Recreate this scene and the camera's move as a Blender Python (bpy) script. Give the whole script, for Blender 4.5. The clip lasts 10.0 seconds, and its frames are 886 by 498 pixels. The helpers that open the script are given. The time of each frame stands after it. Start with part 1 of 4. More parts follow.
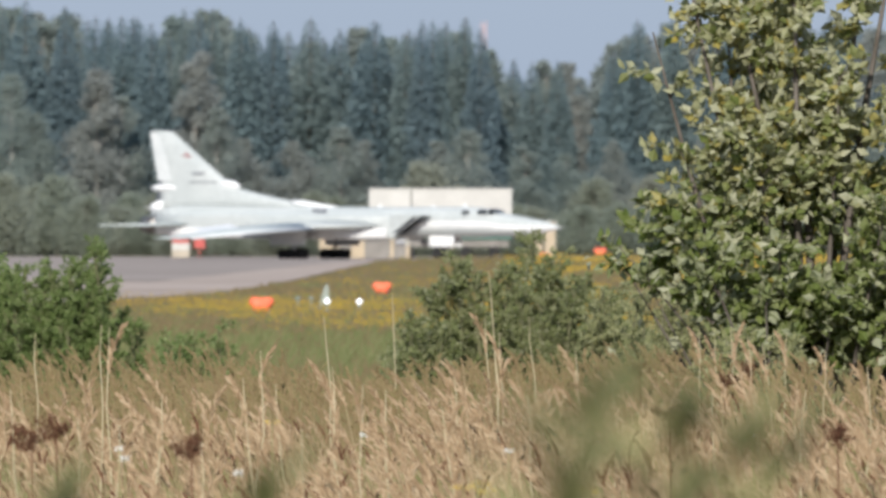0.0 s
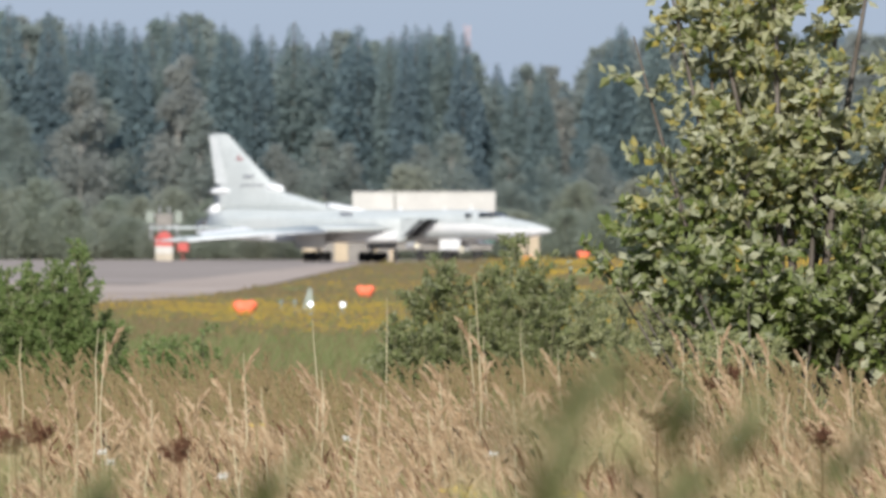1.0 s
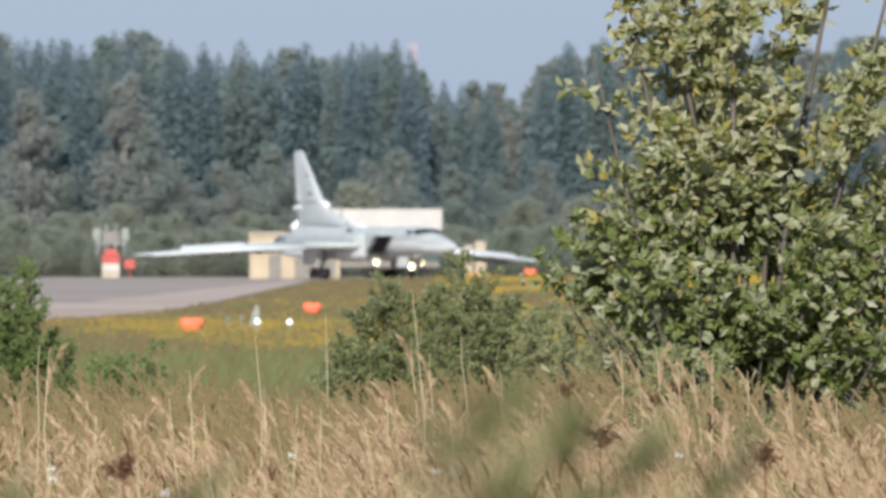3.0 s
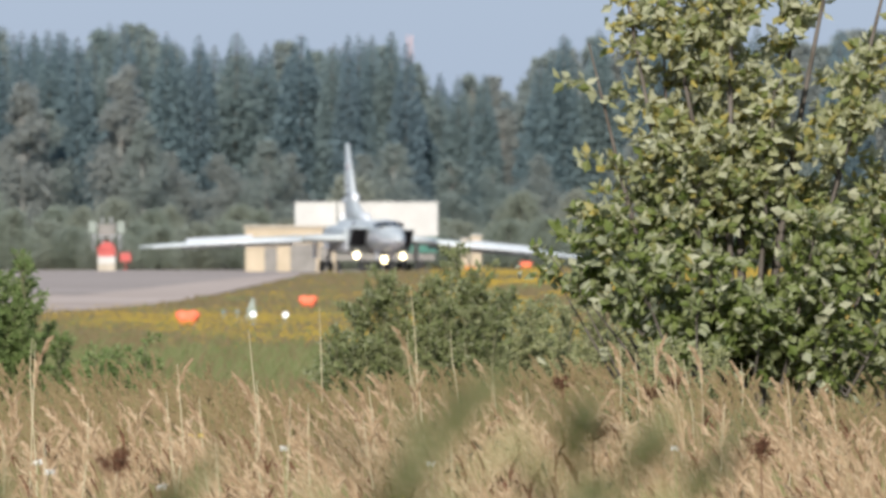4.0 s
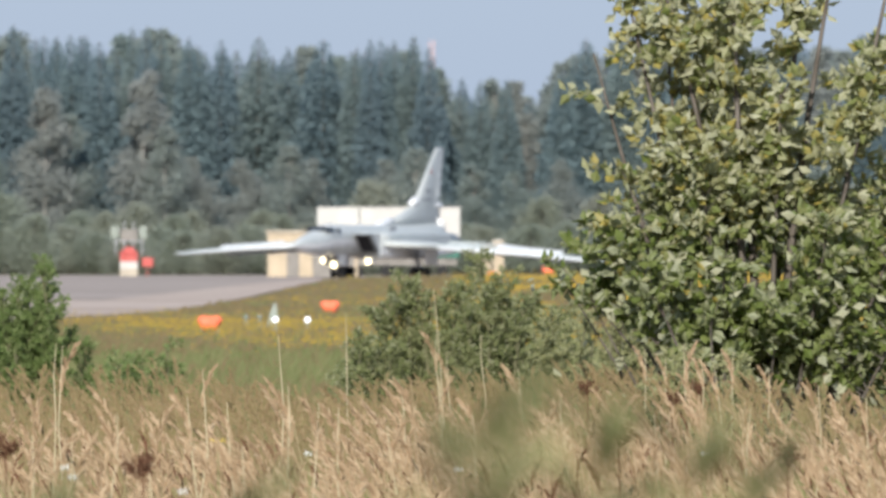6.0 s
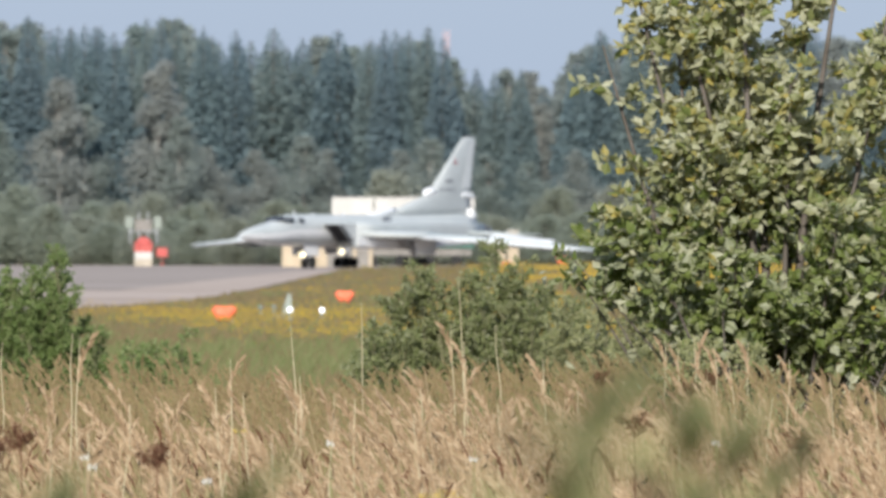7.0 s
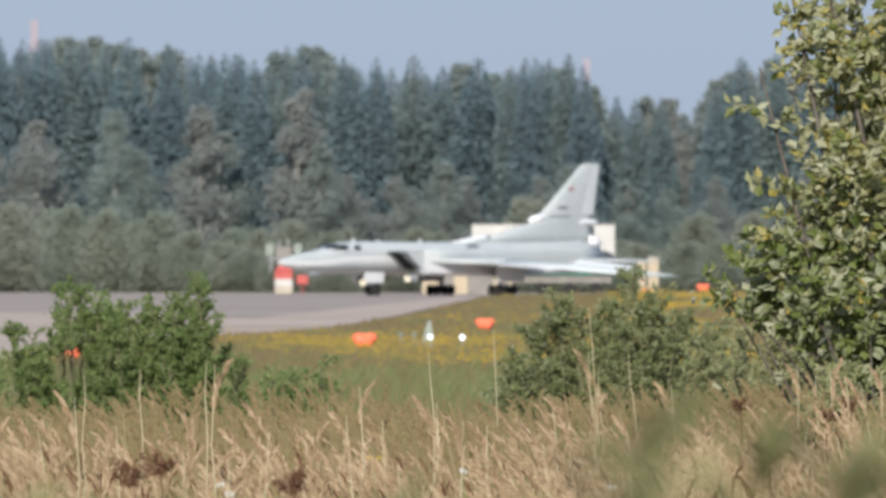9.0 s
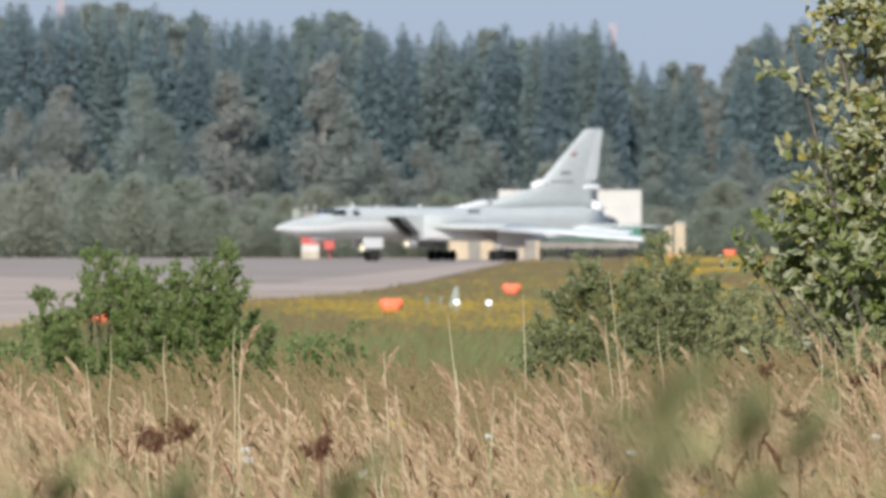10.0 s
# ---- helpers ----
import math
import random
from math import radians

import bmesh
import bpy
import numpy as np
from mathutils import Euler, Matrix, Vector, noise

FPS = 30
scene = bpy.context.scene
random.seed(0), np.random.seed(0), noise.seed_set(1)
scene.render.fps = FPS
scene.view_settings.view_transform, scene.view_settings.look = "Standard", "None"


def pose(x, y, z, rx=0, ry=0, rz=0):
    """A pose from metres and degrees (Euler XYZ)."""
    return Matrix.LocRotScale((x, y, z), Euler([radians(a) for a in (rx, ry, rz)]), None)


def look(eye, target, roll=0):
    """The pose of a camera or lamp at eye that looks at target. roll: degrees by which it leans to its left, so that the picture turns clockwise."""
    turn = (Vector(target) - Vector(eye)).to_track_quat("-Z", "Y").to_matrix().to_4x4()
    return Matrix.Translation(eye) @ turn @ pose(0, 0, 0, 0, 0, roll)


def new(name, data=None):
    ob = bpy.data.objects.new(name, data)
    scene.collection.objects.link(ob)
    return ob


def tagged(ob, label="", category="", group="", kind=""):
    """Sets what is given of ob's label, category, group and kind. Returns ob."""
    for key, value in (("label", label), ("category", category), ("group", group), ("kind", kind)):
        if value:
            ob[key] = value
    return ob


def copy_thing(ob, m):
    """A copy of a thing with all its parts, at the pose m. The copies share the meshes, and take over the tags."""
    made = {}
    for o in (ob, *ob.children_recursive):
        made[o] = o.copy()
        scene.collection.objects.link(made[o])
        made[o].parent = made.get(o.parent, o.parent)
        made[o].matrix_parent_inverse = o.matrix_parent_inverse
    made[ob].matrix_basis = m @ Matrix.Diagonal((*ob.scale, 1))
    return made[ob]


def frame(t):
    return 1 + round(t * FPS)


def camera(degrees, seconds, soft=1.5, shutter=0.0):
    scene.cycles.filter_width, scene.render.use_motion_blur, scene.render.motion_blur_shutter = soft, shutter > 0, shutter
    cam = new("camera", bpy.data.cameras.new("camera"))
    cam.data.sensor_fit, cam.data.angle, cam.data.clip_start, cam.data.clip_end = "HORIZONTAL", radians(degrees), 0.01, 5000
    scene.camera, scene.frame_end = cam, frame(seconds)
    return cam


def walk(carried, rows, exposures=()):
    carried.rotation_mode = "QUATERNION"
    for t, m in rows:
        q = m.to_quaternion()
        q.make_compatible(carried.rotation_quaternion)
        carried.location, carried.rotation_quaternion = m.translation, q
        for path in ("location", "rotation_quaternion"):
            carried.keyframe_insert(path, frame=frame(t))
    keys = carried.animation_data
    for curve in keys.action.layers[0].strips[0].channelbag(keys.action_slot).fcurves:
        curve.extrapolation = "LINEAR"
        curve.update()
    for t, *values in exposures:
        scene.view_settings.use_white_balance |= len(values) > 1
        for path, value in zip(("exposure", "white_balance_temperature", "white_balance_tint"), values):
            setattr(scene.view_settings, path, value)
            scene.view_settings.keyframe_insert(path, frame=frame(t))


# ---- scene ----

# ================= camera =================
EYE = 1.75
cam = camera(4.2972, 10.0, soft=3.0, shutter=0.0)
# a long lens on a hand-held body: it only pans and tilts (seconds, turn, tilt)
PAN = [
    (0, 0.0000, -0.0493), (0.5, -0.0540, -0.0450), (1, -0.0803, -0.0335), (1.5, -0.1143, -0.0261),
    (2, -0.1696, 0.0095), (2.5, -0.2595, 0.0497), (3.2, -0.3520, 0.0500), (4, -0.3591, 0.0160), (4.5, -0.3038, 0.0041),
    (5, -0.2780, 0.0708), (5.8, -0.2560, 0.0500), (6.5, -0.2314, 0.0137), (7, -0.1810, -0.0067),
    (7.5, -0.0988, 0.0158), (8, 0.0547, 0.0456), (8.5, 0.2680, 0.0975), (9, 0.4995, 0.1255),
    (9.5, 0.6825, 0.0786), (10, 0.6286, -0.0426),
]
cam.data.dof.use_dof = True
cam.data.dof.focus_distance = 56.0
cam.data.dof.aperture_fstop = 18.0
walk(cam, [(t, pose(0, 0, EYE, 90 + tilt, 0, turn)) for t, turn, tilt in PAN],
     exposures=[(0, 0.2), (1, 0.27), (2, 0.32), (2.5, 0.29), (4.5, 0.34), (5, 0.31), (6.5, 0.43), (7, 0.38), (7.5, 0.36), (8.5, 0.23), (9.5, 0.26), (10, 0.28)])

# ================= light =================
SUN_AZ, SUN_EL = -97.0, 29.0          # degrees: from +x towards +y, and above the horizon
world = bpy.data.worlds.new("world")
scene.world = world
world.use_nodes = True
wn = world.node_tree.nodes
sky = wn.new("ShaderNodeTexSky")
sky.sky_type = "NISHITA"
sky.sun_disc = False
sky.sun_elevation = radians(SUN_EL)
sky.sun_rotation = radians(90 - SUN_AZ)
sky.air_density, sky.dust_density, sky.ozone_density = 1.0, 1.0, 1.0
haze = wn.new("ShaderNodeMix")          # pale blue late-summer haze over the clear sky
haze.data_type, haze.blend_type = "RGBA", "MIX"
haze.inputs["Factor"].default_value = 0.85
haze.inputs["B"].default_value = (3.02, 3.86, 5.4, 1)
world.node_tree.links.new(sky.outputs[0], haze.inputs["A"])
wn["Background"].inputs["Strength"].default_value = 0.1
world.node_tree.links.new(haze.outputs["Result"], wn["Background"].inputs["Color"])
sun = new("sun", bpy.data.lights.new("sun", "SUN"))
sun.data.energy, sun.data.angle, sun.data.color = 4.2, radians(0.6), (1.0, 0.955, 0.89)
to_sun = Vector((math.cos(radians(SUN_EL)) * math.cos(radians(SUN_AZ)), math.cos(radians(SUN_EL)) * math.sin(radians(SUN_AZ)), math.sin(radians(SUN_EL))))
sun.matrix_world = look(to_sun * 300, (0, 0, 0))


# ================= materials =================
def mat(name, colours, rough=0.8, metal=0.0, scale=5.0, fine=60.0, bump=0.2, bump_scale=40.0, spread="noise", trans=0.0, emit=None, spec=0.3):
    """Procedural surface: colours mixed by a coarse noise (or by piece), a fine grain and a bump."""
    m = bpy.data.materials.new(name)
    m.use_nodes = True
    nt = m.node_tree
    n, l = nt.nodes, nt.links
    b = n["Principled BSDF"]
    b.inputs["Roughness"].default_value = rough
    b.inputs["Metallic"].default_value = metal
    b.inputs["Specular IOR Level"].default_value = spec
    co = n.new("ShaderNodeTexCoord")
    ramp = n.new("ShaderNodeValToRGB")
    while len(ramp.color_ramp.elements) < len(colours):
        ramp.color_ramp.elements.new(0.5)
    lo, hi = (0.32, 0.68) if spread == "noise" else (0.0, 1.0)
    for i, c in enumerate(colours):
        e = ramp.color_ramp.elements[i]
        e.position = lo + (hi - lo) * i / max(1, len(colours) - 1)
        e.color = (*c, 1)
    if spread == "island":
        g = n.new("ShaderNodeNewGeometry")
        l.new(g.outputs["Random Per Island"], ramp.inputs["Fac"])
    elif spread == "object":
        g = n.new("ShaderNodeObjectInfo")
        l.new(g.outputs["Random"], ramp.inputs["Fac"])
    else:
        t = n.new("ShaderNodeTexNoise")
        t.inputs["Scale"].default_value = scale
        t.inputs["Detail"].default_value = 5
        l.new(co.outputs["Object"], t.inputs["Vector"])
        l.new(t.outputs["Fac"], ramp.inputs["Fac"])
    g2 = n.new("ShaderNodeTexNoise")
    g2.inputs["Scale"].default_value = fine
    g2.inputs["Detail"].default_value = 3
    l.new(co.outputs["Object"], g2.inputs["Vector"])
    mr = n.new("ShaderNodeMapRange")
    mr.inputs["To Min"].default_value, mr.inputs["To Max"].default_value = 0.78, 1.22
    l.new(g2.outputs["Fac"], mr.inputs["Value"])
    mx = n.new("ShaderNodeMix")
    mx.data_type, mx.blend_type = "RGBA", "MULTIPLY"
    mx.inputs["Factor"].default_value = 1.0
    l.new(ramp.outputs["Color"], mx.inputs["A"])
    l.new(mr.outputs["Result"], mx.inputs["B"])
    l.new(mx.outputs["Result"], b.inputs["Base Color"])
    if bump:
        g3 = n.new("ShaderNodeTexNoise")
        g3.inputs["Scale"].default_value = bump_scale
        l.new(co.outputs["Object"], g3.inputs["Vector"])
        bp = n.new("ShaderNodeBump")
        bp.inputs["Strength"].default_value = bump
        bp.inputs["Distance"].default_value = 0.02
        l.new(g3.outputs["Fac"], bp.inputs["Height"])
        l.new(bp.outputs["Normal"], b.inputs["Normal"])
    if emit:
        b.inputs["Emission Color"].default_value = (*emit[0], 1)
        b.inputs["Emission Strength"].default_value = emit[1]
    if trans:
        tr = n.new("ShaderNodeBsdfTranslucent")
        l.new(mx.outputs["Result"], tr.inputs["Color"])
        ms = n.new("ShaderNodeMixShader")
        ms.inputs["Fac"].default_value = trans
        l.new(b.outputs["BSDF"], ms.inputs[1])
        l.new(tr.outputs["BSDF"], ms.inputs[2])
        l.new(ms.outputs["Shader"], n["Material Output"].inputs["Surface"])
    return m


M_GREY = mat("pale_grey_paint", [(0.46, 0.49, 0.485), (0.52, 0.545, 0.535)], 0.42, scale=0.35, fine=4, bump=0.05)
M_WHITE = mat("white_paint", [(0.74, 0.75, 0.75), (0.82, 0.82, 0.81)], 0.35, scale=0.5, fine=5, bump=0.04)
M_WING = mat("wing_grey_paint", [(0.48, 0.53, 0.525), (0.55, 0.59, 0.575)], 0.4, scale=0.5, fine=5, bump=0.05)
M_RUDDER = mat("rudder_paint", [(0.56, 0.585, 0.585), (0.63, 0.65, 0.645)], 0.4, scale=0.5, fine=5, bump=0.04)
M_DARK = mat("intake_shade_black", [(0.012, 0.012, 0.015), (0.03, 0.03, 0.035)], 0.7, scale=2)
M_GLASS = mat("cockpit_glass", [(0.01, 0.012, 0.015), (0.02, 0.022, 0.025)], 0.08, scale=1, bump=0, spec=0.6)
M_STEEL = mat("burnt_steel", [(0.16, 0.15, 0.14), (0.26, 0.24, 0.22)], 0.4, 0.8, scale=3)
M_STRUT = mat("gear_metal", [(0.42, 0.43, 0.44), (0.55, 0.55, 0.56)], 0.45, 0.3, scale=4)
M_TYRE = mat("tyre_rubber", [(0.018, 0.018, 0.018), (0.035, 0.035, 0.034)], 0.85, scale=6)
M_RED = mat("red_marking", [(0.26, 0.02, 0.025), (0.33, 0.03, 0.03)], 0.6)
M_MARK = mat("grey_lettering", [(0.2, 0.21, 0.23), (0.26, 0.27, 0.29)], 0.6)
M_LAMP = mat("landing_light", [(0.9, 0.9, 0.85), (0.9, 0.9, 0.85)], 0.3, emit=((1.0, 0.84, 0.5), 7.0))
M_BOX = mat("white_panel", [(0.51, 0.495, 0.46), (0.59, 0.575, 0.535)], 0.55, scale=0.5, fine=6, bump=0.05)
M_GREEN = mat("green_chassis", [(0.05, 0.16, 0.12), (0.08, 0.22, 0.17)], 0.6, scale=1)
M_BEIGE = mat("beige_render", [(0.44, 0.36, 0.255), (0.54, 0.445, 0.32)], 0.85, scale=0.8, fine=8)
M_DOOR = mat("grey_door", [(0.2, 0.185, 0.165), (0.28, 0.26, 0.235)], 0.7, scale=1)
M_ROOF = mat("roof_felt", [(0.4, 0.35, 0.28), (0.5, 0.44, 0.35)], 0.9, scale=1)
M_HUTR = mat("signal_red", [(0.46, 0.09, 0.08), (0.56, 0.13, 0.11)], 0.6, scale=2)
M_ORANGE = mat("orange_fabric", [(0.95, 0.17, 0.08), (1.0, 0.23, 0.12)], 0.6, scale=6, fine=25)
M_LIGHTMETAL = mat("grey_green_metal", [(0.22, 0.25, 0.21), (0.3, 0.33, 0.29)], 0.6, 0.1, scale=5)
M_RUNLAMP = mat("lit_lamp_glass", [(0.85, 0.86, 0.88), (0.92, 0.92, 0.93)], 0.12, scale=5, bump=0, emit=((0.95, 0.97, 1.0), 1.2))
M_AMBER = mat("amber_lamp_glass", [(0.9, 0.6, 0.12), (0.95, 0.65, 0.15)], 0.2, scale=5, bump=0, emit=((1.0, 0.66, 0.15), 0.8))
M_WEED = mat("sage_weed", [(0.065, 0.075, 0.025), (0.2, 0.2, 0.08), (0.31, 0.3, 0.14)], 0.7, spread="object", fine=30, bump=0, trans=0.25)
M_ASPHALT = mat("runway_asphalt", [(0.29, 0.25, 0.225), (0.37, 0.32, 0.29)], 0.9, scale=0.04, fine=0.5, bump=0.01, bump_scale=2, spec=0.0)
M_CONCRETE = mat("apron_concrete", [(0.385, 0.315, 0.27), (0.475, 0.395, 0.345)], 0.9, scale=0.05, fine=0.7, bump=0.01, bump_scale=3, spec=0.0)
# needles lifted to pale blue-grey: distance haze is painted into the colour
M_HAZESPRUCE = mat("hazed_spruce_needles", [(0.222, 0.297, 0.325), (0.24, 0.32, 0.335), (0.26, 0.325, 0.315)], 0.85, spread="object", fine=0.4, bump=0, trans=0.55, spec=0.1)
# birch and thicket leaves brightened and greyed, again haze put into the colour
M_HAZEBIRCH = mat("hazed_birch_leaves", [(0.325, 0.39, 0.365), (0.35, 0.395, 0.365), (0.375, 0.392, 0.37)], 0.85, spread="object", fine=0.4, bump=0, trans=0.55, spec=0.1)
M_HAZETHICKET = mat("hazed_thicket_leaves", [(0.34, 0.38, 0.31), (0.36, 0.39, 0.315), (0.38, 0.392, 0.325)], 0.85, spread="object", fine=0.4, bump=0, trans=0.55, spec=0.1)
M_BARK = mat("bark", [(0.09, 0.075, 0.06), (0.16, 0.14, 0.12)], 0.9, scale=6)
M_BUSHSTEM = mat("green_twigs", [(0.13, 0.13, 0.07), (0.19, 0.18, 0.1)], 0.85, scale=6)
M_BARKPALE = mat("pale_bark", [(0.28, 0.27, 0.24), (0.4, 0.38, 0.35)], 0.85, scale=4)
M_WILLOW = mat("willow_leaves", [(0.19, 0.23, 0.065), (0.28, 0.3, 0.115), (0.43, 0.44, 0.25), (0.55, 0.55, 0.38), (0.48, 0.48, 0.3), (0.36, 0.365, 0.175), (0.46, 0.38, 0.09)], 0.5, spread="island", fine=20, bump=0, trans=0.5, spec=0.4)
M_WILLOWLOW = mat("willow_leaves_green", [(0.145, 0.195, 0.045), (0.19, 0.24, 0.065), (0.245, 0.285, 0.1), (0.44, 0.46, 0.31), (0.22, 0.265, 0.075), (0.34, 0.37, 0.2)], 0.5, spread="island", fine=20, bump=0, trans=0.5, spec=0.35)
M_BUSH = mat("bush_leaves", [(0.175, 0.21, 0.075), (0.215, 0.245, 0.1), (0.265, 0.28, 0.13), (0.36, 0.37, 0.23)], 0.6, spread="island", fine=20, bump=0, trans=0.42)
M_SAGE = mat("sage_leaves", [(0.25, 0.27, 0.115), (0.31, 0.32, 0.15), (0.4, 0.4, 0.225), (0.29, 0.29, 0.12)], 0.6, spread="island", fine=20, bump=0, trans=0.45)
M_LEFTBUSH = mat("sapling_leaves", [(0.115, 0.175, 0.045), (0.165, 0.235, 0.07), (0.235, 0.305, 0.11), (0.31, 0.36, 0.16)], 0.55, spread="island", fine=20, bump=0, trans=0.42)
M_STRAW = mat("dry_grass", [(0.25, 0.175, 0.095), (0.38, 0.28, 0.155), (0.53, 0.42, 0.26), (0.25, 0.165, 0.1), (0.24, 0.23, 0.09), (0.43, 0.35, 0.2)], 0.75, spread="island", fine=30, bump=0, trans=0.3)
M_PLUME = mat("grass_plume", [(0.33, 0.225, 0.13), (0.44, 0.315, 0.19), (0.56, 0.43, 0.285)], 0.8, spread="island", fine=60, bump=0, trans=0.3)
M_FARSTRAW = mat("far_dry_grass", [(0.245, 0.175, 0.09), (0.31, 0.22, 0.12), (0.235, 0.205, 0.085), (0.35, 0.26, 0.15)], 0.8, spread="island", fine=30, bump=0, trans=0.3)
M_BLADE = mat("green_blades", [(0.2, 0.24, 0.08), (0.28, 0.3, 0.12), (0.36, 0.34, 0.16)], 0.7, spread="island", fine=20, bump=0, trans=0.3)
M_DOCK = mat("dock_seed", [(0.1, 0.045, 0.025), (0.17, 0.08, 0.045)], 0.85, spread="island", fine=40, bump=0)
M_PALE = mat("bleached_stalk", [(0.42, 0.36, 0.22), (0.56, 0.49, 0.33)], 0.7, scale=3, fine=30, bump=0)
M_PETAL = mat("white_petals", [(0.78, 0.78, 0.72), (0.85, 0.85, 0.8)], 0.7, scale=30, fine=60, bump=0, trans=0.2)
M_YELLOW = mat("yellow_florets", [(0.45, 0.33, 0.05), (0.55, 0.4, 0.08)], 0.7, spread="island", fine=60, bump=0)
M_MASTW = mat("mast_white", [(0.62, 0.62, 0.64), (0.68, 0.67, 0.68)], 0.6)
# mast's red washed out to greyish pink, with the haze painted in
M_HAZEMASTR = mat("mast_red_hazed", [(0.55, 0.4, 0.4), (0.6, 0.44, 0.44)], 0.6)
M_GOLD = mat("goldenrod_flower", [(0.42, 0.29, 0.04), (0.52, 0.36, 0.055)], 0.7, spread="island", fine=20, bump=0, trans=0.3)
M_MEADOW = mat("meadow_tufts", [(0.16, 0.138, 0.062), (0.2, 0.157, 0.08), (0.24, 0.176, 0.095)], 0.8, spread="island", fine=5, bump=0, trans=0.3)
M_MEADOWG = mat("meadow_green", [(0.14, 0.17, 0.06), (0.18, 0.2, 0.08), (0.22, 0.215, 0.1)], 0.8, spread="island", fine=5, bump=0, trans=0.3)
M_GROUND = mat("meadow_soil", [(0.12, 0.11, 0.045), (0.155, 0.125, 0.06), (0.19, 0.145, 0.075)], 0.95, scale=0.03, fine=0.7, bump=0.3, bump_scale=1.5)


# ================= mesh helpers =================
def part(name, bm, material, parent=None, label="", smooth=False):
    me = bpy.data.meshes.new(name)
    bmesh.ops.recalc_face_normals(bm, faces=bm.faces)
    bm.to_mesh(me)
    bm.free()
    if smooth:
        for p in me.polygons:
            p.use_smooth = True
    me.materials.append(material)
    ob = new(name, me)
    ob.parent = parent
    if label:
        tagged(ob, label)
    return ob


def raw(name, verts, faces, material, parent=None, label="", smooth=False):
    me = bpy.data.meshes.new(name)
    me.from_pydata([tuple(v) for v in verts], [], faces)
    if smooth:
        for p in me.polygons:
            p.use_smooth = True
    me.materials.append(material)
    ob = new(name, me)
    ob.parent = parent
    if label:
        tagged(ob, label)
    return ob


def box(bm, x0, x1, y0, y1, z0, z1, bevel=0.0):
    r = bmesh.ops.create_cube(bm, size=1)
    vs = r["verts"]
    for v in vs:
        v.co = Vector(((x0 + x1) / 2 + v.co.x * (x1 - x0), (y0 + y1) / 2 + v.co.y * (y1 - y0), (z0 + z1) / 2 + v.co.z * (z1 - z0)))
    if bevel:
        es = list({e for v in vs for e in v.link_edges})
        bmesh.ops.bevel(bm, geom=es, offset=bevel, segments=2, affect="EDGES", profile=0.5)
    return bm


def rod(bm, a, b, r0, r1=None, seg=10):
    a, b = Vector(a), Vector(b)
    r1 = r0 if r1 is None else r1
    d = b - a
    m = Matrix.Translation((a + b) / 2) @ d.to_track_quat("Z", "Y").to_matrix().to_4x4()
    bmesh.ops.create_cone(bm, cap_ends=True, segments=seg, radius1=r0, radius2=r1, depth=d.length, matrix=m)
    return bm


def loft(bm, rings, cap=True):
    """Skin through rings of equally many points."""
    vs = [[bm.verts.new(p) for p in ring] for ring in rings]
    n = len(vs[0])
    for a, b in zip(vs, vs[1:]):
        for i in range(n):
            bm.faces.new((a[i], a[(i + 1) % n], b[(i + 1) % n], b[i]))
    if cap:
        bm.faces.new(vs[0][::-1])
        bm.faces.new(vs[-1])
    return bm


def superring(x, cy, cz, hw, hh, power=2.0, n=28):
    out = []
    for i in range(n):
        a = 2 * math.pi * i / n
        c, s = math.cos(a), math.sin(a)
        out.append((x, cy + hw * math.copysign(abs(c) ** (2 / power), c), cz + hh * math.copysign(abs(s) ** (2 / power), s)))
    return out


def aerofoil(le, te, thick, n=8, across=(0, 0, 1)):
    """Closed section from leading to trailing edge, thickness along across."""
    le, te, w = Vector(le), Vector(te), Vector(across)
    up, lo = [], []
    for i in range(n + 1):
        s = i / n
        h = thick * (2.6 * math.sqrt(s) * (1 - s) ** 1.1) * 0.55
        p = le.lerp(te, s)
        up.append(p + w * h)
        lo.append(p - w * h)
    return [tuple(p) for p in up] + [tuple(p) for p in lo[-2:0:-1]]


def thing(name, m=None):
    ob = new(name)
    if m is not None:
        ob.matrix_basis = m
    return ob


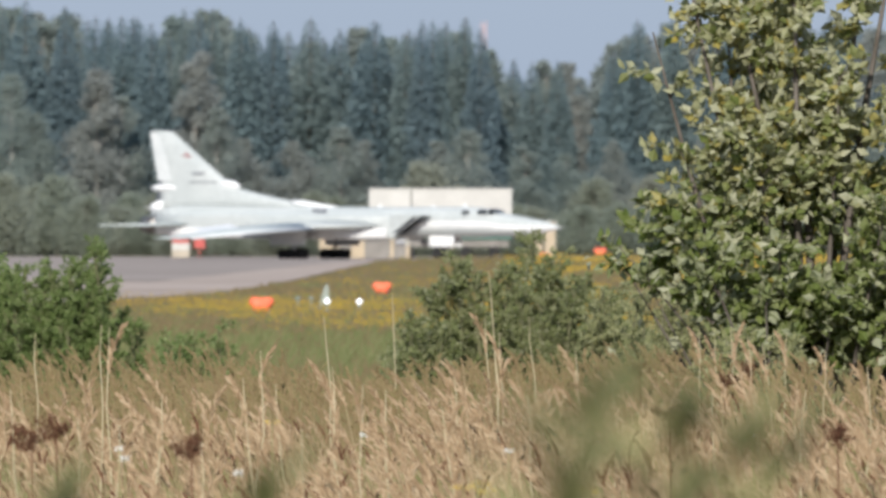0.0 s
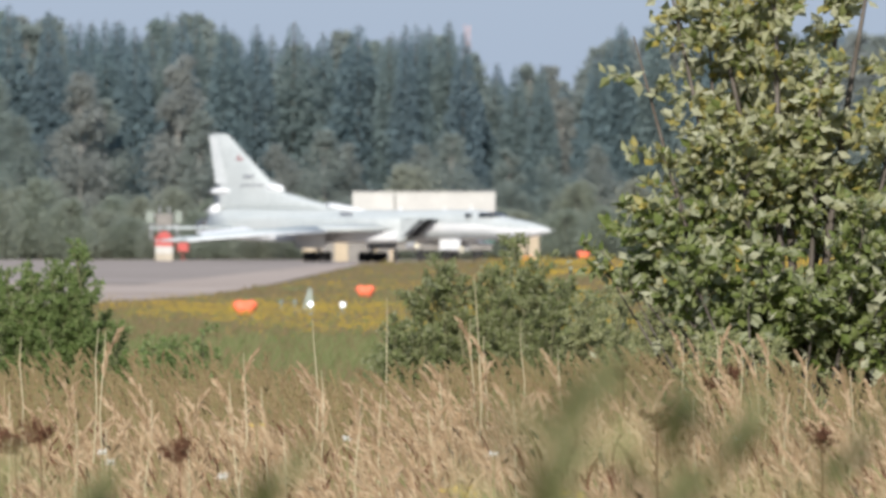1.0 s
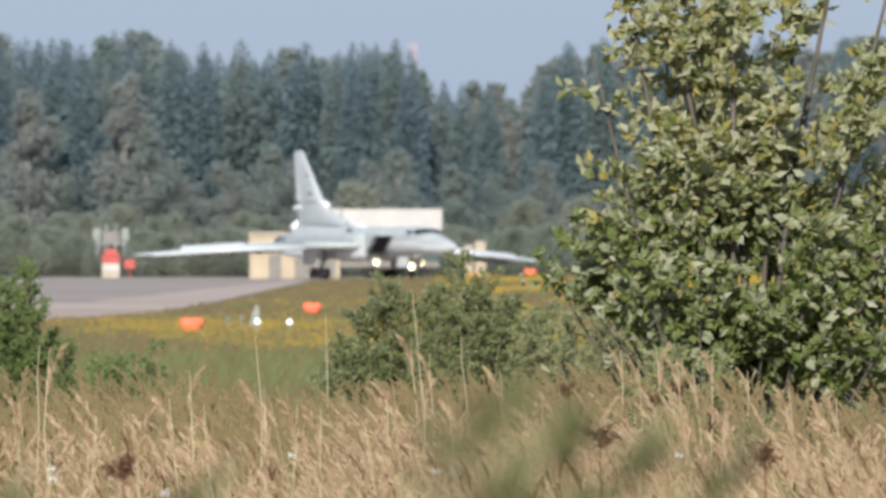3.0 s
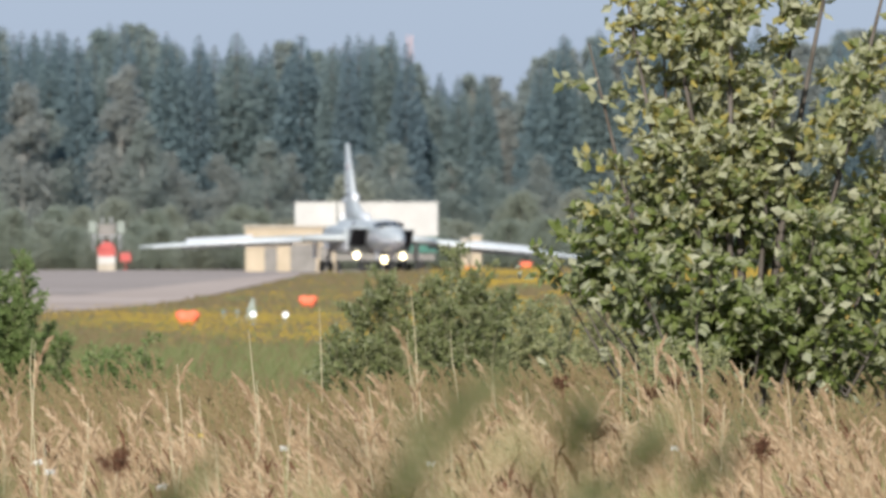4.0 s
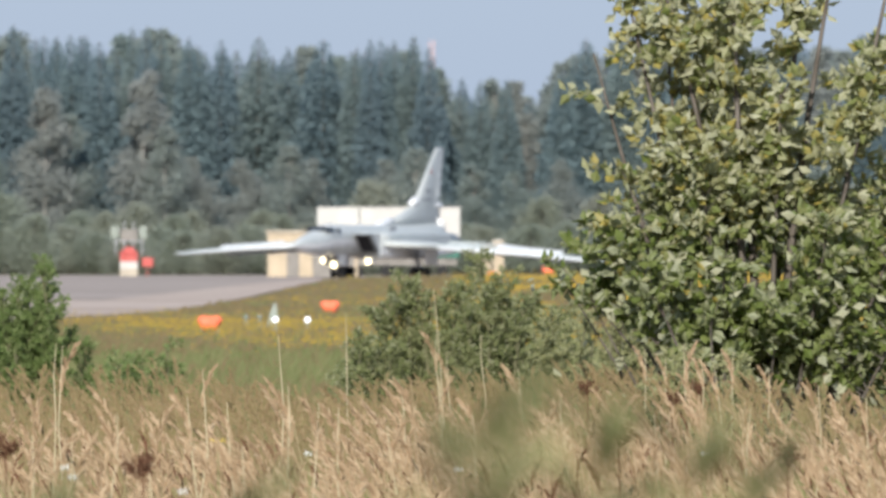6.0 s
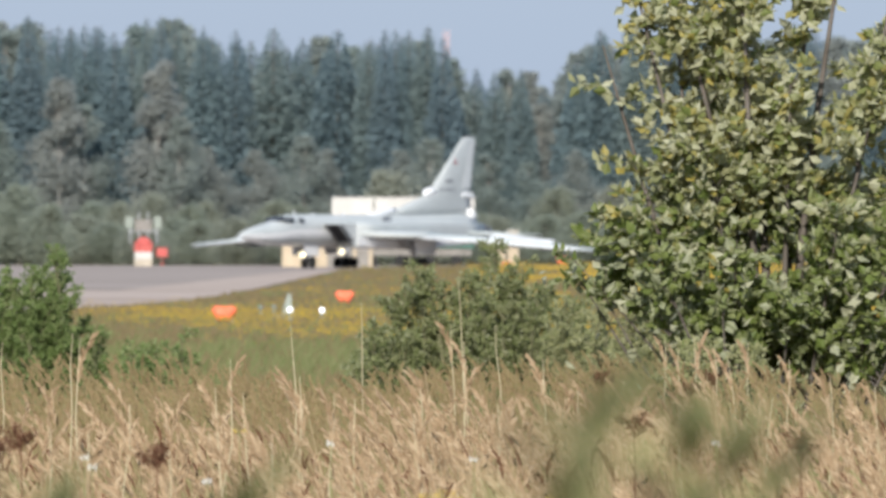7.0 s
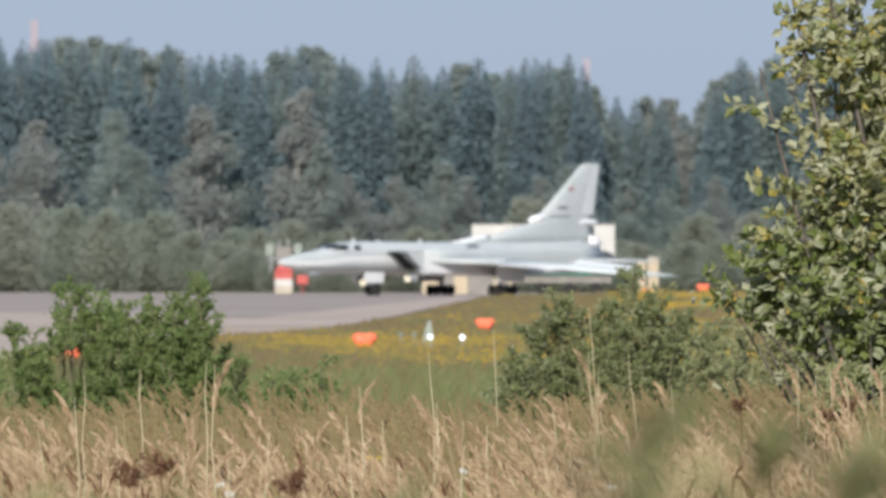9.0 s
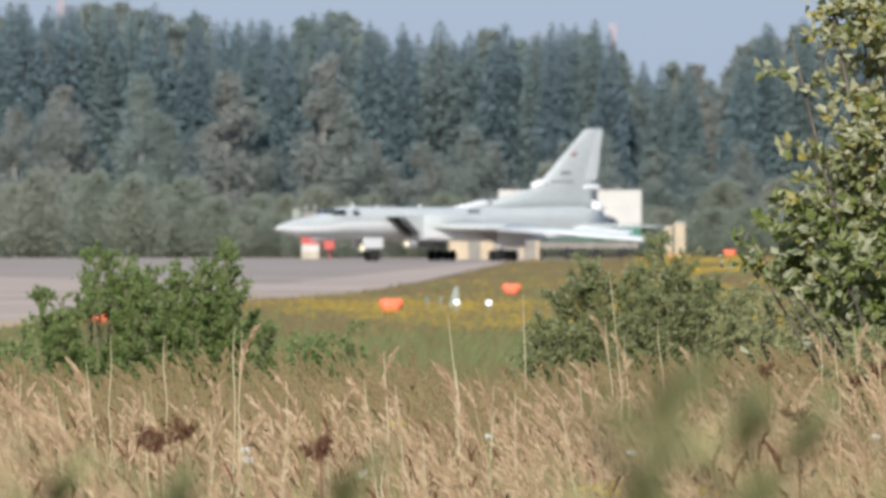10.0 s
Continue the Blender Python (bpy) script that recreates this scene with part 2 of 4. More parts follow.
# ================= the bomber =================
# own space: x forward, y to port, z up, origin on the ground between the main wheels
def bomber():
    root = thing("bomber_aircraft")
    tagged(root, "pale grey swing-wing bomber with white belly, taxiing, lights on", "aircraft", kind="thing")
    # forward fuselage, drooped nose to the wing box
    bm = bmesh.new()
    prof = [  # x, half width, z low, z high
        (24.95, 0.05, 2.62, 2.72), (24.3, 0.28, 2.45, 2.98), (23, 0.56, 2.22, 3.28), (21.4, 0.82, 2.02, 3.56), (20, 0.98, 1.93, 3.76),
        (19.0, 1.06, 1.9, 3.95), (17.9, 1.12, 1.88, 4.28), (16.6, 1.15, 1.86, 4.42), (14.5, 1.18, 1.84, 4.46), (11.5, 1.22, 1.82, 4.45),
        (8, 1.25, 1.82, 4.42), (3, 1.28, 1.82, 4.45), (-3, 1.3, 1.85, 4.5), (-9, 1.3, 1.95, 4.55), (-14, 1.15, 2.2, 4.6), (-16.6, 0.6, 2.7, 4.3)]
    loft(bm, [superring(x, 0, (a + b) / 2, w, (b - a) / 2, 2.2) for x, w, a, b in prof])
    part("fuselage", bm, M_GREY, root, "pale grey upper fuselage", smooth=True)
    # white belly skin, a few millimetres proud of the lower half
    bm = bmesh.new()
    rings = []
    for x, w, a, b in prof[:14]:
        cz, hh = (a + b) / 2, (b - a) / 2
        rings.append([(x, (w + 0.012) * math.cos(t), cz - 0.02 * hh - (hh + 0.012) * math.sin(t) * 1.0) for t in [math.pi * (-0.03 + 1.06 * i / 14) for i in range(15)]])
    vs = [[bm.verts.new(p) for p in r] for r in rings]
    for a, b in zip(vs, vs[1:]):
        for i in range(14):
            bm.faces.new((a[i], a[i + 1], b[i + 1], b[i]))
    part("belly", bm, M_WHITE, root, "white underside", smooth=True)
    # intake trunks running back to the engines
    for s in (1, -1):
        bm = bmesh.new()
        secs = []
        for x, yo, yi, zl, zh in [(9.5, 2.62, 0.95, 1.72, 3.72), (6, 2.66, 0.9, 1.66, 3.86), (0, 2.6, 0.8, 1.66, 3.95), (-6, 2.45, 0.6, 1.75, 4.0), (-12, 2.2, 0.3, 1.95, 3.95), (-15.2, 2.0, 0.25, 2.1, 3.75)]:
            secs.append(superring(x, s * (yo + yi) / 2, (zl + zh) / 2, (yo - yi) / 2, (zh - zl) / 2, 5, 24))
        loft(bm, secs)
        trunk = part("intake_trunk", bm, M_GREY, root, smooth=True)
        # wedge lip: the roof reaches forward of the floor
        bm = bmesh.new()
        z0, z1 = 1.72, 3.72
        yi, yo = 1.32, 2.62
        for (ya, yb) in ((yi - 0.05, yi), (yo - 0.05, yo)):
            v = [bm.verts.new((x, s * y, z)) for y in (ya, yb) for x, z in ((9.4, z0), (9.55, z0), (12.6, z1), (9.4, z1))]
            for q in ((0, 1, 2, 3), (7, 6, 5, 4), (0, 4, 5, 1), (1, 5, 6, 2), (2, 6, 7, 3), (3, 7, 4, 0)):
                bm.faces.new([v[i] for i in q])
        box(bm, 9.4, 12.75, min(s * yi, s * yo), max(s * yi, s * yo), z1 - 0.06, z1 + 0.0)
        part("intake_lip", bm, M_GREY, trunk)
        # solid black plug in the opening: the duct's inner shade as colour
        bm = bmesh.new()
        v = [bm.verts.new(p) for p in ((10.2, s * (yi + 0.01), z0 + 0.45), (10.2, s * (yo + 0.012), z0 + 0.45), (12.3, s * (yo + 0.012), z1 - 0.12), (12.3, s * (yi + 0.01), z1 - 0.12))]
        w = [bm.verts.new(p.co + Vector((-0.5, 0, 0.0))) for p in v]
        bm.faces.new(v)
        bm.faces.new(w[::-1])
        for i in range(4):
            bm.faces.new((v[i], w[i], w[(i + 1) % 4], v[(i + 1) % 4]))
        part("intake_mouth", bm, M_DARK, trunk, "raked air intake, its inner shade a painted black plug")
        # white lower strip of the trunk
        bm = bmesh.new()
        secs = []
        for x, yo2, zl, zh in [(9.0, 2.634, 1.7, 2.62), (6, 2.675, 1.645, 2.62), (0, 2.615, 1.645, 2.6), (-6, 2.465, 1.735, 2.66), (-12, 2.215, 1.935, 2.75), (-15, 2.02, 2.085, 2.8)]:
            secs.append([(x, s * 0.9, zl), (x, s * (yo2 - 0.25), zl), (x, s * (yo2 - 0.02), zl + 0.2), (x, s * yo2, zl + 0.4), (x, s * yo2, zh), (x, s * (yo2 - 0.3), zh), (x, s * 0.9, zh)])
        loft(bm, secs)
        part("trunk_underside", bm, M_WHITE, trunk, "white lower half of the engine trunk")
        # nozzle
        bm = bmesh.new()
        loft(bm, [superring(-15.0, s * 1.13, 2.95, 0.88, 0.84), superring(-16.2, s * 1.13, 2.95, 0.84, 0.82), superring(-16.9, s * 1.13, 2.95, 0.68, 0.68)])
        part("nozzle", bm, M_STEEL, trunk, "burnt metal exhaust nozzle", smooth=True)
        # fixed glove
        bm = bmesh.new()
        loft(bm, [aerofoil((9.2, s * 2.3, 2.85), (-5.8, s * 2.3, 2.85), 0.75), aerofoil((4.6, s * 5.1, 2.74), (-4.6, s * 5.1, 2.74), 0.62), aerofoil((3.9, s * 5.6, 2.7), (-4.0, s * 5.6, 2.7), 0.52)])
        glove = part("wing_glove", bm, M_GREY, root, "fixed inner wing", smooth=True)
        # spread outer panel with slat and flap
        bm = bmesh.new()
        loft(bm, [aerofoil((3.3, s * 5.3, 2.72), (-3.3, s * 5.3, 2.72), 0.6), aerofoil((1.3, s * 11.5, 2.34), (-3.6, s * 11.5, 2.34), 0.46), aerofoil((-0.9, s * 18.6, 1.72), (-3.9, s * 18.6, 1.72), 0.24), aerofoil((-1.6, s * 19.0, 1.68), (-3.9, s * 19.0, 1.68), 0.06)])
        wing = part("outer_wing", bm, M_WING, root, "fully spread outer wing panel", smooth=True)
        bm = bmesh.new()
        loft(bm, [aerofoil((3.85, s * 5.9, 2.52), (2.6, s * 5.9, 2.72), 0.2, 5), aerofoil((1.9, s * 11.5, 2.2), (0.8, s * 11.5, 2.36), 0.16, 5), aerofoil((-0.3, s * 18.0, 1.66), (-1.1, s * 18.0, 1.78), 0.1, 5)])
        part("slat", bm, M_WHITE, wing, smooth=True)
        bm = bmesh.new()
        loft(bm, [aerofoil((-3.1, s * 5.8, 2.66), (-4.5, s * 5.8, 2.15), 0.18, 5), aerofoil((-3.4, s * 11.5, 2.32), (-4.8, s * 11.5, 1.85), 0.16, 5), aerofoil((-3.6, s * 15.2, 1.98), (-4.8, s * 15.2, 1.6), 0.14, 5)])
        part("flap", bm, M_WING, wing, "lowered flap", smooth=True)
        bm = bmesh.new()
        loft(bm, [aerofoil((-1.4, s * 9.4, 2.62), (-2.6, s * 9.4, 2.95), 0.06, 4), aerofoil((-1.7, s * 15.0, 2.18), (-2.8, s * 15.0, 2.48), 0.05, 4)])
        part("spoiler", bm, M_WHITE, wing, "raised white spoiler")
        for yy in (7.6, 11.0, 14.2):
            bm = bmesh.new()
            zz = 2.62 - 0.062 * (yy - 5.3) - 0.2
            loft(bm, [superring(-1.0, s * yy, zz, 0.05, 0.06, 2, 8), superring(-2.8, s * yy, zz - 0.08, 0.12, 0.2, 2, 8), superring(-4.9, s * yy, zz - 0.2, 0.04, 0.06, 2, 8)])
            part("flap_track", bm, M_WING, wing)
        # tailplane
        bm = bmesh.new()
        loft(bm, [aerofoil((-10.6, s * 1.7, 2.95), (-16.3, s * 1.7, 2.95), 0.42), aerofoil((-16.6, s * 5.75, 2.85), (-18.9, s * 5.75, 2.85), 0.12)])
        part("tailplane", bm, M_WING, root, "swept tailplane", smooth=True)
    # fin with long dorsal fillet
    bm = bmesh.new()
    up = (0, 1, 0)
    loft(bm, [aerofoil((1.0, 0, 4.35), (-16.4, 0, 4.0), 1.0, 10, up), aerofoil((-3.5, 0, 5.2), (-16.4, 0, 5.2), 0.8, 10, up), aerofoil((-8.2, 0, 6.15), (-16.2, 0, 6.15), 0.62, 10, up),
              aerofoil((-9.0, 0, 6.75), (-16.1, 0, 6.75), 0.56, 10, up), aerofoil((-14.55, 0, 10.95), (-17.0, 0, 10.95), 0.2, 10, up), aerofoil((-15.1, 0, 11.08), (-17.0, 0, 11.08), 0.06, 10, up)])
    fin = part("fin", bm, M_GREY, root, "tall swept tail fin", smooth=True)
    bm = bmesh.new()
    for s in (1, -1):
        v = [bm.verts.new(p) for p in ((-14.6, s * 0.165, 6.75), (-16.15, s * 0.05, 6.75), (-17.02, s * 0.02, 10.9), (-16.05, s * 0.075, 10.9))]
        bm.faces.new(v)
    bm.verts.ensure_lookup_table()
    vv = list(bm.verts)
    for i in range(4):
        bm.faces.new((vv[i], vv[(i + 1) % 4], vv[4 + (i + 1) % 4], vv[4 + i]))
    part("rudder", bm, M_RUDDER, fin, "paler rudder")
    # white fairing at the fin's kink, dorsal inlet, tail bulges
    bm = bmesh.new()
    loft(bm, [superring(-7.6, 0, 6.15, 0.03, 0.03, 2, 12), superring(-8.0, 0, 6.3, 0.3, 0.32, 2, 12), superring(-9.0, 0, 6.42, 0.36, 0.42, 2, 12), superring(-9.8, 0, 6.35, 0.26, 0.3, 2, 12)])
    part("fairing", bm, M_WHITE, fin, "white dielectric fairing", smooth=True)
    bm = bmesh.new()
    loft(bm, [superring(2.6, 0, 4.42, 0.05, 0.05, 2, 12), superring(0.8, 0, 4.5, 0.34, 0.22, 2.5, 12), superring(-1.2, 0, 4.75, 0.42, 0.3, 2.5, 12), superring(-2.2, 0, 4.85, 0.36, 0.2, 2.5, 12)])
    part("dorsal_inlet", bm, M_WHITE, fin, "white dorsal air inlet", smooth=True)
    bm = bmesh.new()
    loft(bm, [superring(-13.2, 0, 6.1, 0.06, 0.1, 2, 12), superring(-14.8, 0, 6.15, 0.24, 0.24, 2, 12), superring(-16.2, 0, 6.12, 0.28, 0.3, 2, 12), superring(-16.8, 0, 6.1, 0.14, 0.16, 2, 12)])
    part("tail_radome", bm, M_WHITE, fin, "white radome at the fin's foot", smooth=True)
    bm = bmesh.new()
    loft(bm, [superring(-15.6, 0, 4.5, 0.5, 0.6, 2, 14), superring(-16.5, 0, 4.45, 0.42, 0.46, 2, 14), superring(-16.9, 0, 4.4, 0.25, 0.28, 2, 14)])
    rod(bm, (-16.8, 0.12, 4.4), (-17.5, 0.12, 4.38), 0.05, 0.04, 8)
    rod(bm, (-16.8, -0.12, 4.4), (-17.5, -0.12, 4.38), 0.05, 0.04, 8)
    part("tail_turret", bm, M_WHITE, root, "white tail turret", smooth=True)
    # cockpit: windscreen and side windows
    for s in (1, -1):
        for x0, x1, z0, z1, y0 in ((18.75, 18.2, 3.86, 4.16, 0.86), (18.05, 17.3, 3.84, 4.2, 0.96), (16.4, 15.75, 3.84, 4.12, 1.05)):
            bm = bmesh.new()
            w = [(x0, z0), (x1, z0), (x1, z1), (x0 - 0.15, z1)]
            a = [bm.verts.new((x, s * (y0 + 0.16 - (z - 3.84) * 0.35), z)) for x, z in w]
            b = [bm.verts.new((x, s * (y0 - 0.25 - (z - 3.84) * 0.35), z)) for x, z in w]
            bm.faces.new(a)
            bm.faces.new(b[::-1])
            for i in range(4):
                bm.faces.new((a[i], b[i], b[(i + 1) % 4], a[(i + 1) % 4]))
            part("cockpit_window", bm, M_GLASS, root, "dark cockpit window")
    bm = bmesh.new()
    v = [bm.verts.new(p) for p in ((19.15, 0.5, 3.93), (19.15, -0.5, 3.93), (18.25, -0.62, 4.27), (18.25, 0.62, 4.27))]
    w = [bm.verts.new(p.co + Vector((-0.1, 0, -0.25))) for p in v]
    bm.faces.new(v)
    bm.faces.new(w[::-1])
    for i in range(4):
        bm.faces.new((v[i], w[i], w[(i + 1) % 4], v[(i + 1) % 4]))
    part("windscreen", bm, M_GLASS, root, "dark windscreen")
    # probes, aerials
    bm = bmesh.new()
    rod(bm, (24.8, 0, 2.67), (25.5, 0, 2.66), 0.05, 0.015, 8)
    part("nose_probe", bm, M_STRUT, root)
    for x, h in ((15.6, 0.3), (12.4, 0.15), (7.0, 0.2)):
        bm = bmesh.new()
        loft(bm, [aerofoil((x, 0, 4.4), (x - 0.5, 0, 4.4), 0.08, 4, up), aerofoil((x - 0.15, 0, 4.45 + h), (x - 0.4, 0, 4.45 + h), 0.03, 4, up)])
        part("blade_aerial", bm, M_WHITE, root)
    # markings
    for s in (1, -1):
        bm = bmesh.new()
        c = Vector((-13.1, s * 0.20, 8.75))
        ring = []
        for i in range(10):
            r = 0.55 if i % 2 == 0 else 0.22
            a = math.pi / 2 + i * math.pi / 5
            ring.append(bm.verts.new(c + Vector((r * math.cos(a), 0, r * math.sin(a)))))
        f = bm.faces.new(ring)
        e = bmesh.ops.extrude_face_region(bm, geom=[f])
        for v in [g for g in e["geom"] if isinstance(g, bmesh.types.BMVert)]:
            v.co.y -= s * 0.12
        part("star_marking", bm, M_RED, fin, "red star")
        for x0, x1, z0, z1 in ((-11.2, -12.4, 7.25, 7.5), (-9.9, -12.8, 6.55, 6.68)):
            bm = bmesh.new()
            box(bm, x1, x0, min(s * 0.16, s * 0.32), max(s * 0.16, s * 0.32), z0, z1)
            part("lettering_bar", bm, M_MARK, fin)
        bm = bmesh.new()
        box(bm, 0.6, 2.0, min(s * 1.15, s * 1.275), max(s * 1.15, s * 1.275), 3.98, 4.3, 0.01)
        part("access_panel", bm, M_MARK, root, "dark grille panel")
        bm = bmesh.new()
        box(bm, -9.4, -8.5, min(s * 0.22, s * 0.36), max(s * 0.22, s * 0.36), 5.3, 5.75, 0.01)
        part("vent_panel", bm, M_MARK, fin, "dark vent panel")
    # landing gear
    gear = thing("nose_gear")
    gear.parent = root
    bm = bmesh.new()
    rod(bm, (12.8, 0, 0.45), (13.1, 0, 2.1), 0.11)
    rod(bm, (12.8, 0, 1.0), (11.6, 0, 2.0), 0.06)
    box(bm, 12.65, 12.95, -0.35, 0.35, 0.4, 0.52, 0.02)
    part("strut", bm, M_STRUT, gear)
    for s in (1, -1):
        part("wheel", wheel((12.8, s * 0.36, 0.5), 0.5, 0.3), M_TYRE, gear)
        bm = bmesh.new()
        box(bm, 12.1, 14.6, min(s * 0.55, s * 0.6), max(s * 0.55, s * 0.6), 1.05, 1.95, 0.02)
        part("gear_door", bm, M_WHITE, gear, "white open gear door")
    lamp = part("landing_lamp", lamp_tube((13.3, 0, 1.1), 0.27, 0.85), M_STRUT, gear, "lit landing lamp in its tube")
    part("lamp_glass", lamp_disc((13.3, 0, 1.1), 0.27), M_LAMP, root, "lit lamp glass")
    for s in (1, -1):
        lamp = part("landing_lamp", lamp_tube((9.9, s * 1.95, 1.42), 0.26, 0.9), M_STRUT, root, "lit landing lamp in its tube")
        part("lamp_glass", lamp_disc((9.9, s * 1.95, 1.42), 0.26), M_LAMP, lamp, "lit lamp glass")
        bm = bmesh.new()
        rod(bm, (9.75, s * 1.95, 1.45), (9.5, s * 1.95, 1.75), 0.06)
        part("lamp_bracket", bm, M_STRUT, root)
        gear = thing("main_gear")
        gear.parent = root
        bm = bmesh.new()
        rod(bm, (0, s * 3.3, 0.5), (0.2, s * 2.9, 2.6), 0.16)
        rod(bm, (0, s * 3.3, 1.0), (2.2, s * 2.8, 2.4), 0.08)
        rod(bm, (-0.9, s * 3.3, 0.48), (0.9, s * 3.3, 0.48), 0.1)
        part("strut", bm, M_STRUT, gear)
        for x, g in ((0.92, 0.36), (0, 0.42), (-0.92, 0.36)):
            for q in (1, -1):
                part("wheel", wheel((x, s * 3.3 + q * g, 0.455), 0.455, 0.3), M_TYRE, gear)
        bm = bmesh.new()
        box(bm, -1.7, 1.9, min(s * 4.25, s * 4.31), max(s * 4.25, s * 4.31), 1.15, 2.6, 0.02)
        part("gear_door", bm, M_WHITE, gear, "white open gear door")
    return root


def wheel(c, r, w):
    bm = bmesh.new()
    c = Vector(c)
    rings = []
    for dy, rr in ((-0.5, 0.55), (-0.5, 0.86), (-0.36, 1.0), (0.36, 1.0), (0.5, 0.86), (0.5, 0.55)):
        rings.append([c + Vector((r * rr * math.cos(2 * math.pi * i / 20), dy * w, r * rr * math.sin(2 * math.pi * i / 20))) for i in range(20)])
    return loft(bm, rings)


def lamp_disc(c, r):
    """Flat lit glass, to be set back in its tube."""
    bm = bmesh.new()
    c = Vector(c)
    return loft(bm, [[c + Vector((dx, r * math.cos(2 * math.pi * i / 16), r * math.sin(2 * math.pi * i / 16))) for i in range(16)] for dx in (-0.1, 0)])


def lamp_tube(c, r, ln):
    bm = bmesh.new()
    c = Vector(c)
    prof = ((-0.15, r * 0.6), (-0.15, r + 0.05), (ln, r + 0.05), (ln, r + 0.02), (-0.12, r + 0.02), (-0.12, r * 0.6))
    return loft(bm, [[c + Vector((dx, q * math.cos(2 * math.pi * i / 16), q * math.sin(2 * math.pi * i / 16))) for i in range(16)] for dx, q in prof], False)


plane = bomber()

# ================= ground =================
bm = bmesh.new()
box(bm, -2500, 2500, -600, 4500, -1.0, 0.0)
tagged(part("ground", bm, M_GROUND), "green and tawny meadow ground", "ground", kind="structure")
bm = bmesh.new()


def slab(bm, pts, z0, z1):
    lo = [bm.verts.new((x, y, z0)) for x, y in pts]
    hi = [bm.verts.new((x, y, z1)) for x, y in pts]
    bm.faces.new(hi)
    bm.faces.new(lo[::-1])
    for i in range(len(pts)):
        j = (i + 1) % len(pts)
        bm.faces.new((lo[i], lo[j], hi[j], hi[i]))
    return bm


slab(bm, [(-200, 650), (-42, 620), (-14, 490), (-11.6, 470), (-8.4, 831), (-6.4, 935), (60, 950), (60, 1140), (-200, 1140)], -0.5, 0.03)
tagged(part("runway", bm, M_ASPHALT), "weathered grey asphalt runway", "runway", kind="structure")
bm = bmesh.new()
slab(bm, [(-200, 190), (-11.8, 190), (-11, 228), (-9, 342), (-7.0, 377), (-6.3, 494), (-5.5, 778), (-5.0, 932), (-6.4, 934.9), (-8.41, 831), (-11.61, 469.9), (-14, 489.9), (-42, 619.9), (-200, 649.9)], -0.5, 0.034)
tagged(part("pavement", bm, M_CONCRETE), "pale pinkish concrete apron beside the runway", "pavement", kind="structure")


# ================= plants =================
def quad_leaf(V, F, c, d, n, ln, wd):
    """A pointed leaf, folded along its rib: 4 triangles as 2 quads."""
    s = d.cross(n)
    i = len(V)
    V += [c, c + d * ln * 0.45 + s * wd * 0.5 - n * wd * 0.12, c + d * ln, c + d * ln * 0.45 - s * wd * 0.5 - n * wd * 0.12, c + d * ln * 0.5 + n * wd * 0.1]
    F += [(i, i + 1, i + 4), (i + 1, i + 2, i + 4), (i + 2, i + 3, i + 4), (i + 3, i, i + 4)]


def rnd_dir(rng):
    while True:
        v = Vector((rng.uniform(-1, 1), rng.uniform(-1, 1), rng.uniform(-1, 1)))
        if 0.05 < v.length < 1:
            return v.normalized()


def tube(V, F, pts, radii, seg=5):
    base = len(V)
    for p, r in zip(pts, radii):
        for k in range(seg):
            a = 2 * math.pi * k / seg
            V.append(Vector(p) + Vector((r * math.cos(a), r * math.sin(a), 0)))
    for j in range(len(pts) - 1):
        for k in range(seg):
            a, b = base + j * seg + k, base + j * seg + (k + 1) % seg
            F.append((a, b, b + seg, a + seg))


def spruce(seed, height=26.0):
    """Conifer: tapered trunk and a ragged narrow cone of many drooping needle sprays."""
    rng = random.Random(seed)
    root = thing("spruce_tree")
    V, F = [], []
    tube(V, F, [(0, 0, 0), (0, 0, height * 0.5), (0, 0, height)], [0.32, 0.2, 0.03], 7)
    raw("trunk", V, F, M_BARK, root)
    V, F = [], []
    wide = height * rng.uniform(0.13, 0.175)
    ph = rng.uniform(0, 6.28)
    for _ in range(13000):
        t = 1 - rng.random() ** 0.58
        k = 1 - t
        z = height * (0.03 + 0.965 * t)
        a = rng.uniform(0, 6.28)
        tier = 0.5 + 0.5 * math.sin(z * 3.1 + 0.8 * math.sin(2 * a + ph))
        reach = wide * k ** 0.66 * (0.84 + 0.16 * tier) * (1 + 0.16 * math.sin(3 * a + z * 0.5 + ph)) + 0.1
        rr = reach * rng.random() ** 0.4
        out = Vector((math.cos(a), math.sin(a), 0))
        c = out * rr + Vector((0, 0, z - 0.22 * rr))
        d = (out * 0.7 + rnd_dir(rng) * 0.7 + Vector((0, 0, -0.3))).normalized()
        n = (rnd_dir(rng) + out * 0.2 + Vector((0, 0, 0.3))).normalized()
        n = (n - d * n.dot(d)).normalized()
        sd = d.cross(n)
        ln = rng.uniform(0.3, 0.6) * (0.5 + 0.55 * min(1, k * 3))
        w = ln * 0.5
        i0 = len(V)
        V += [c - sd * w * 0.3, c + sd * w * 0.3, c + d * ln * 0.7 + sd * w * 0.5, c + d * ln, c + d * ln * 0.7 - sd * w * 0.5]
        F.append((i0, i0 + 1, i0 + 2, i0 + 3, i0 + 4))
    raw("crown", V, F, M_HAZESPRUCE, root, "blue-green needles, paled with painted haze")
    return root


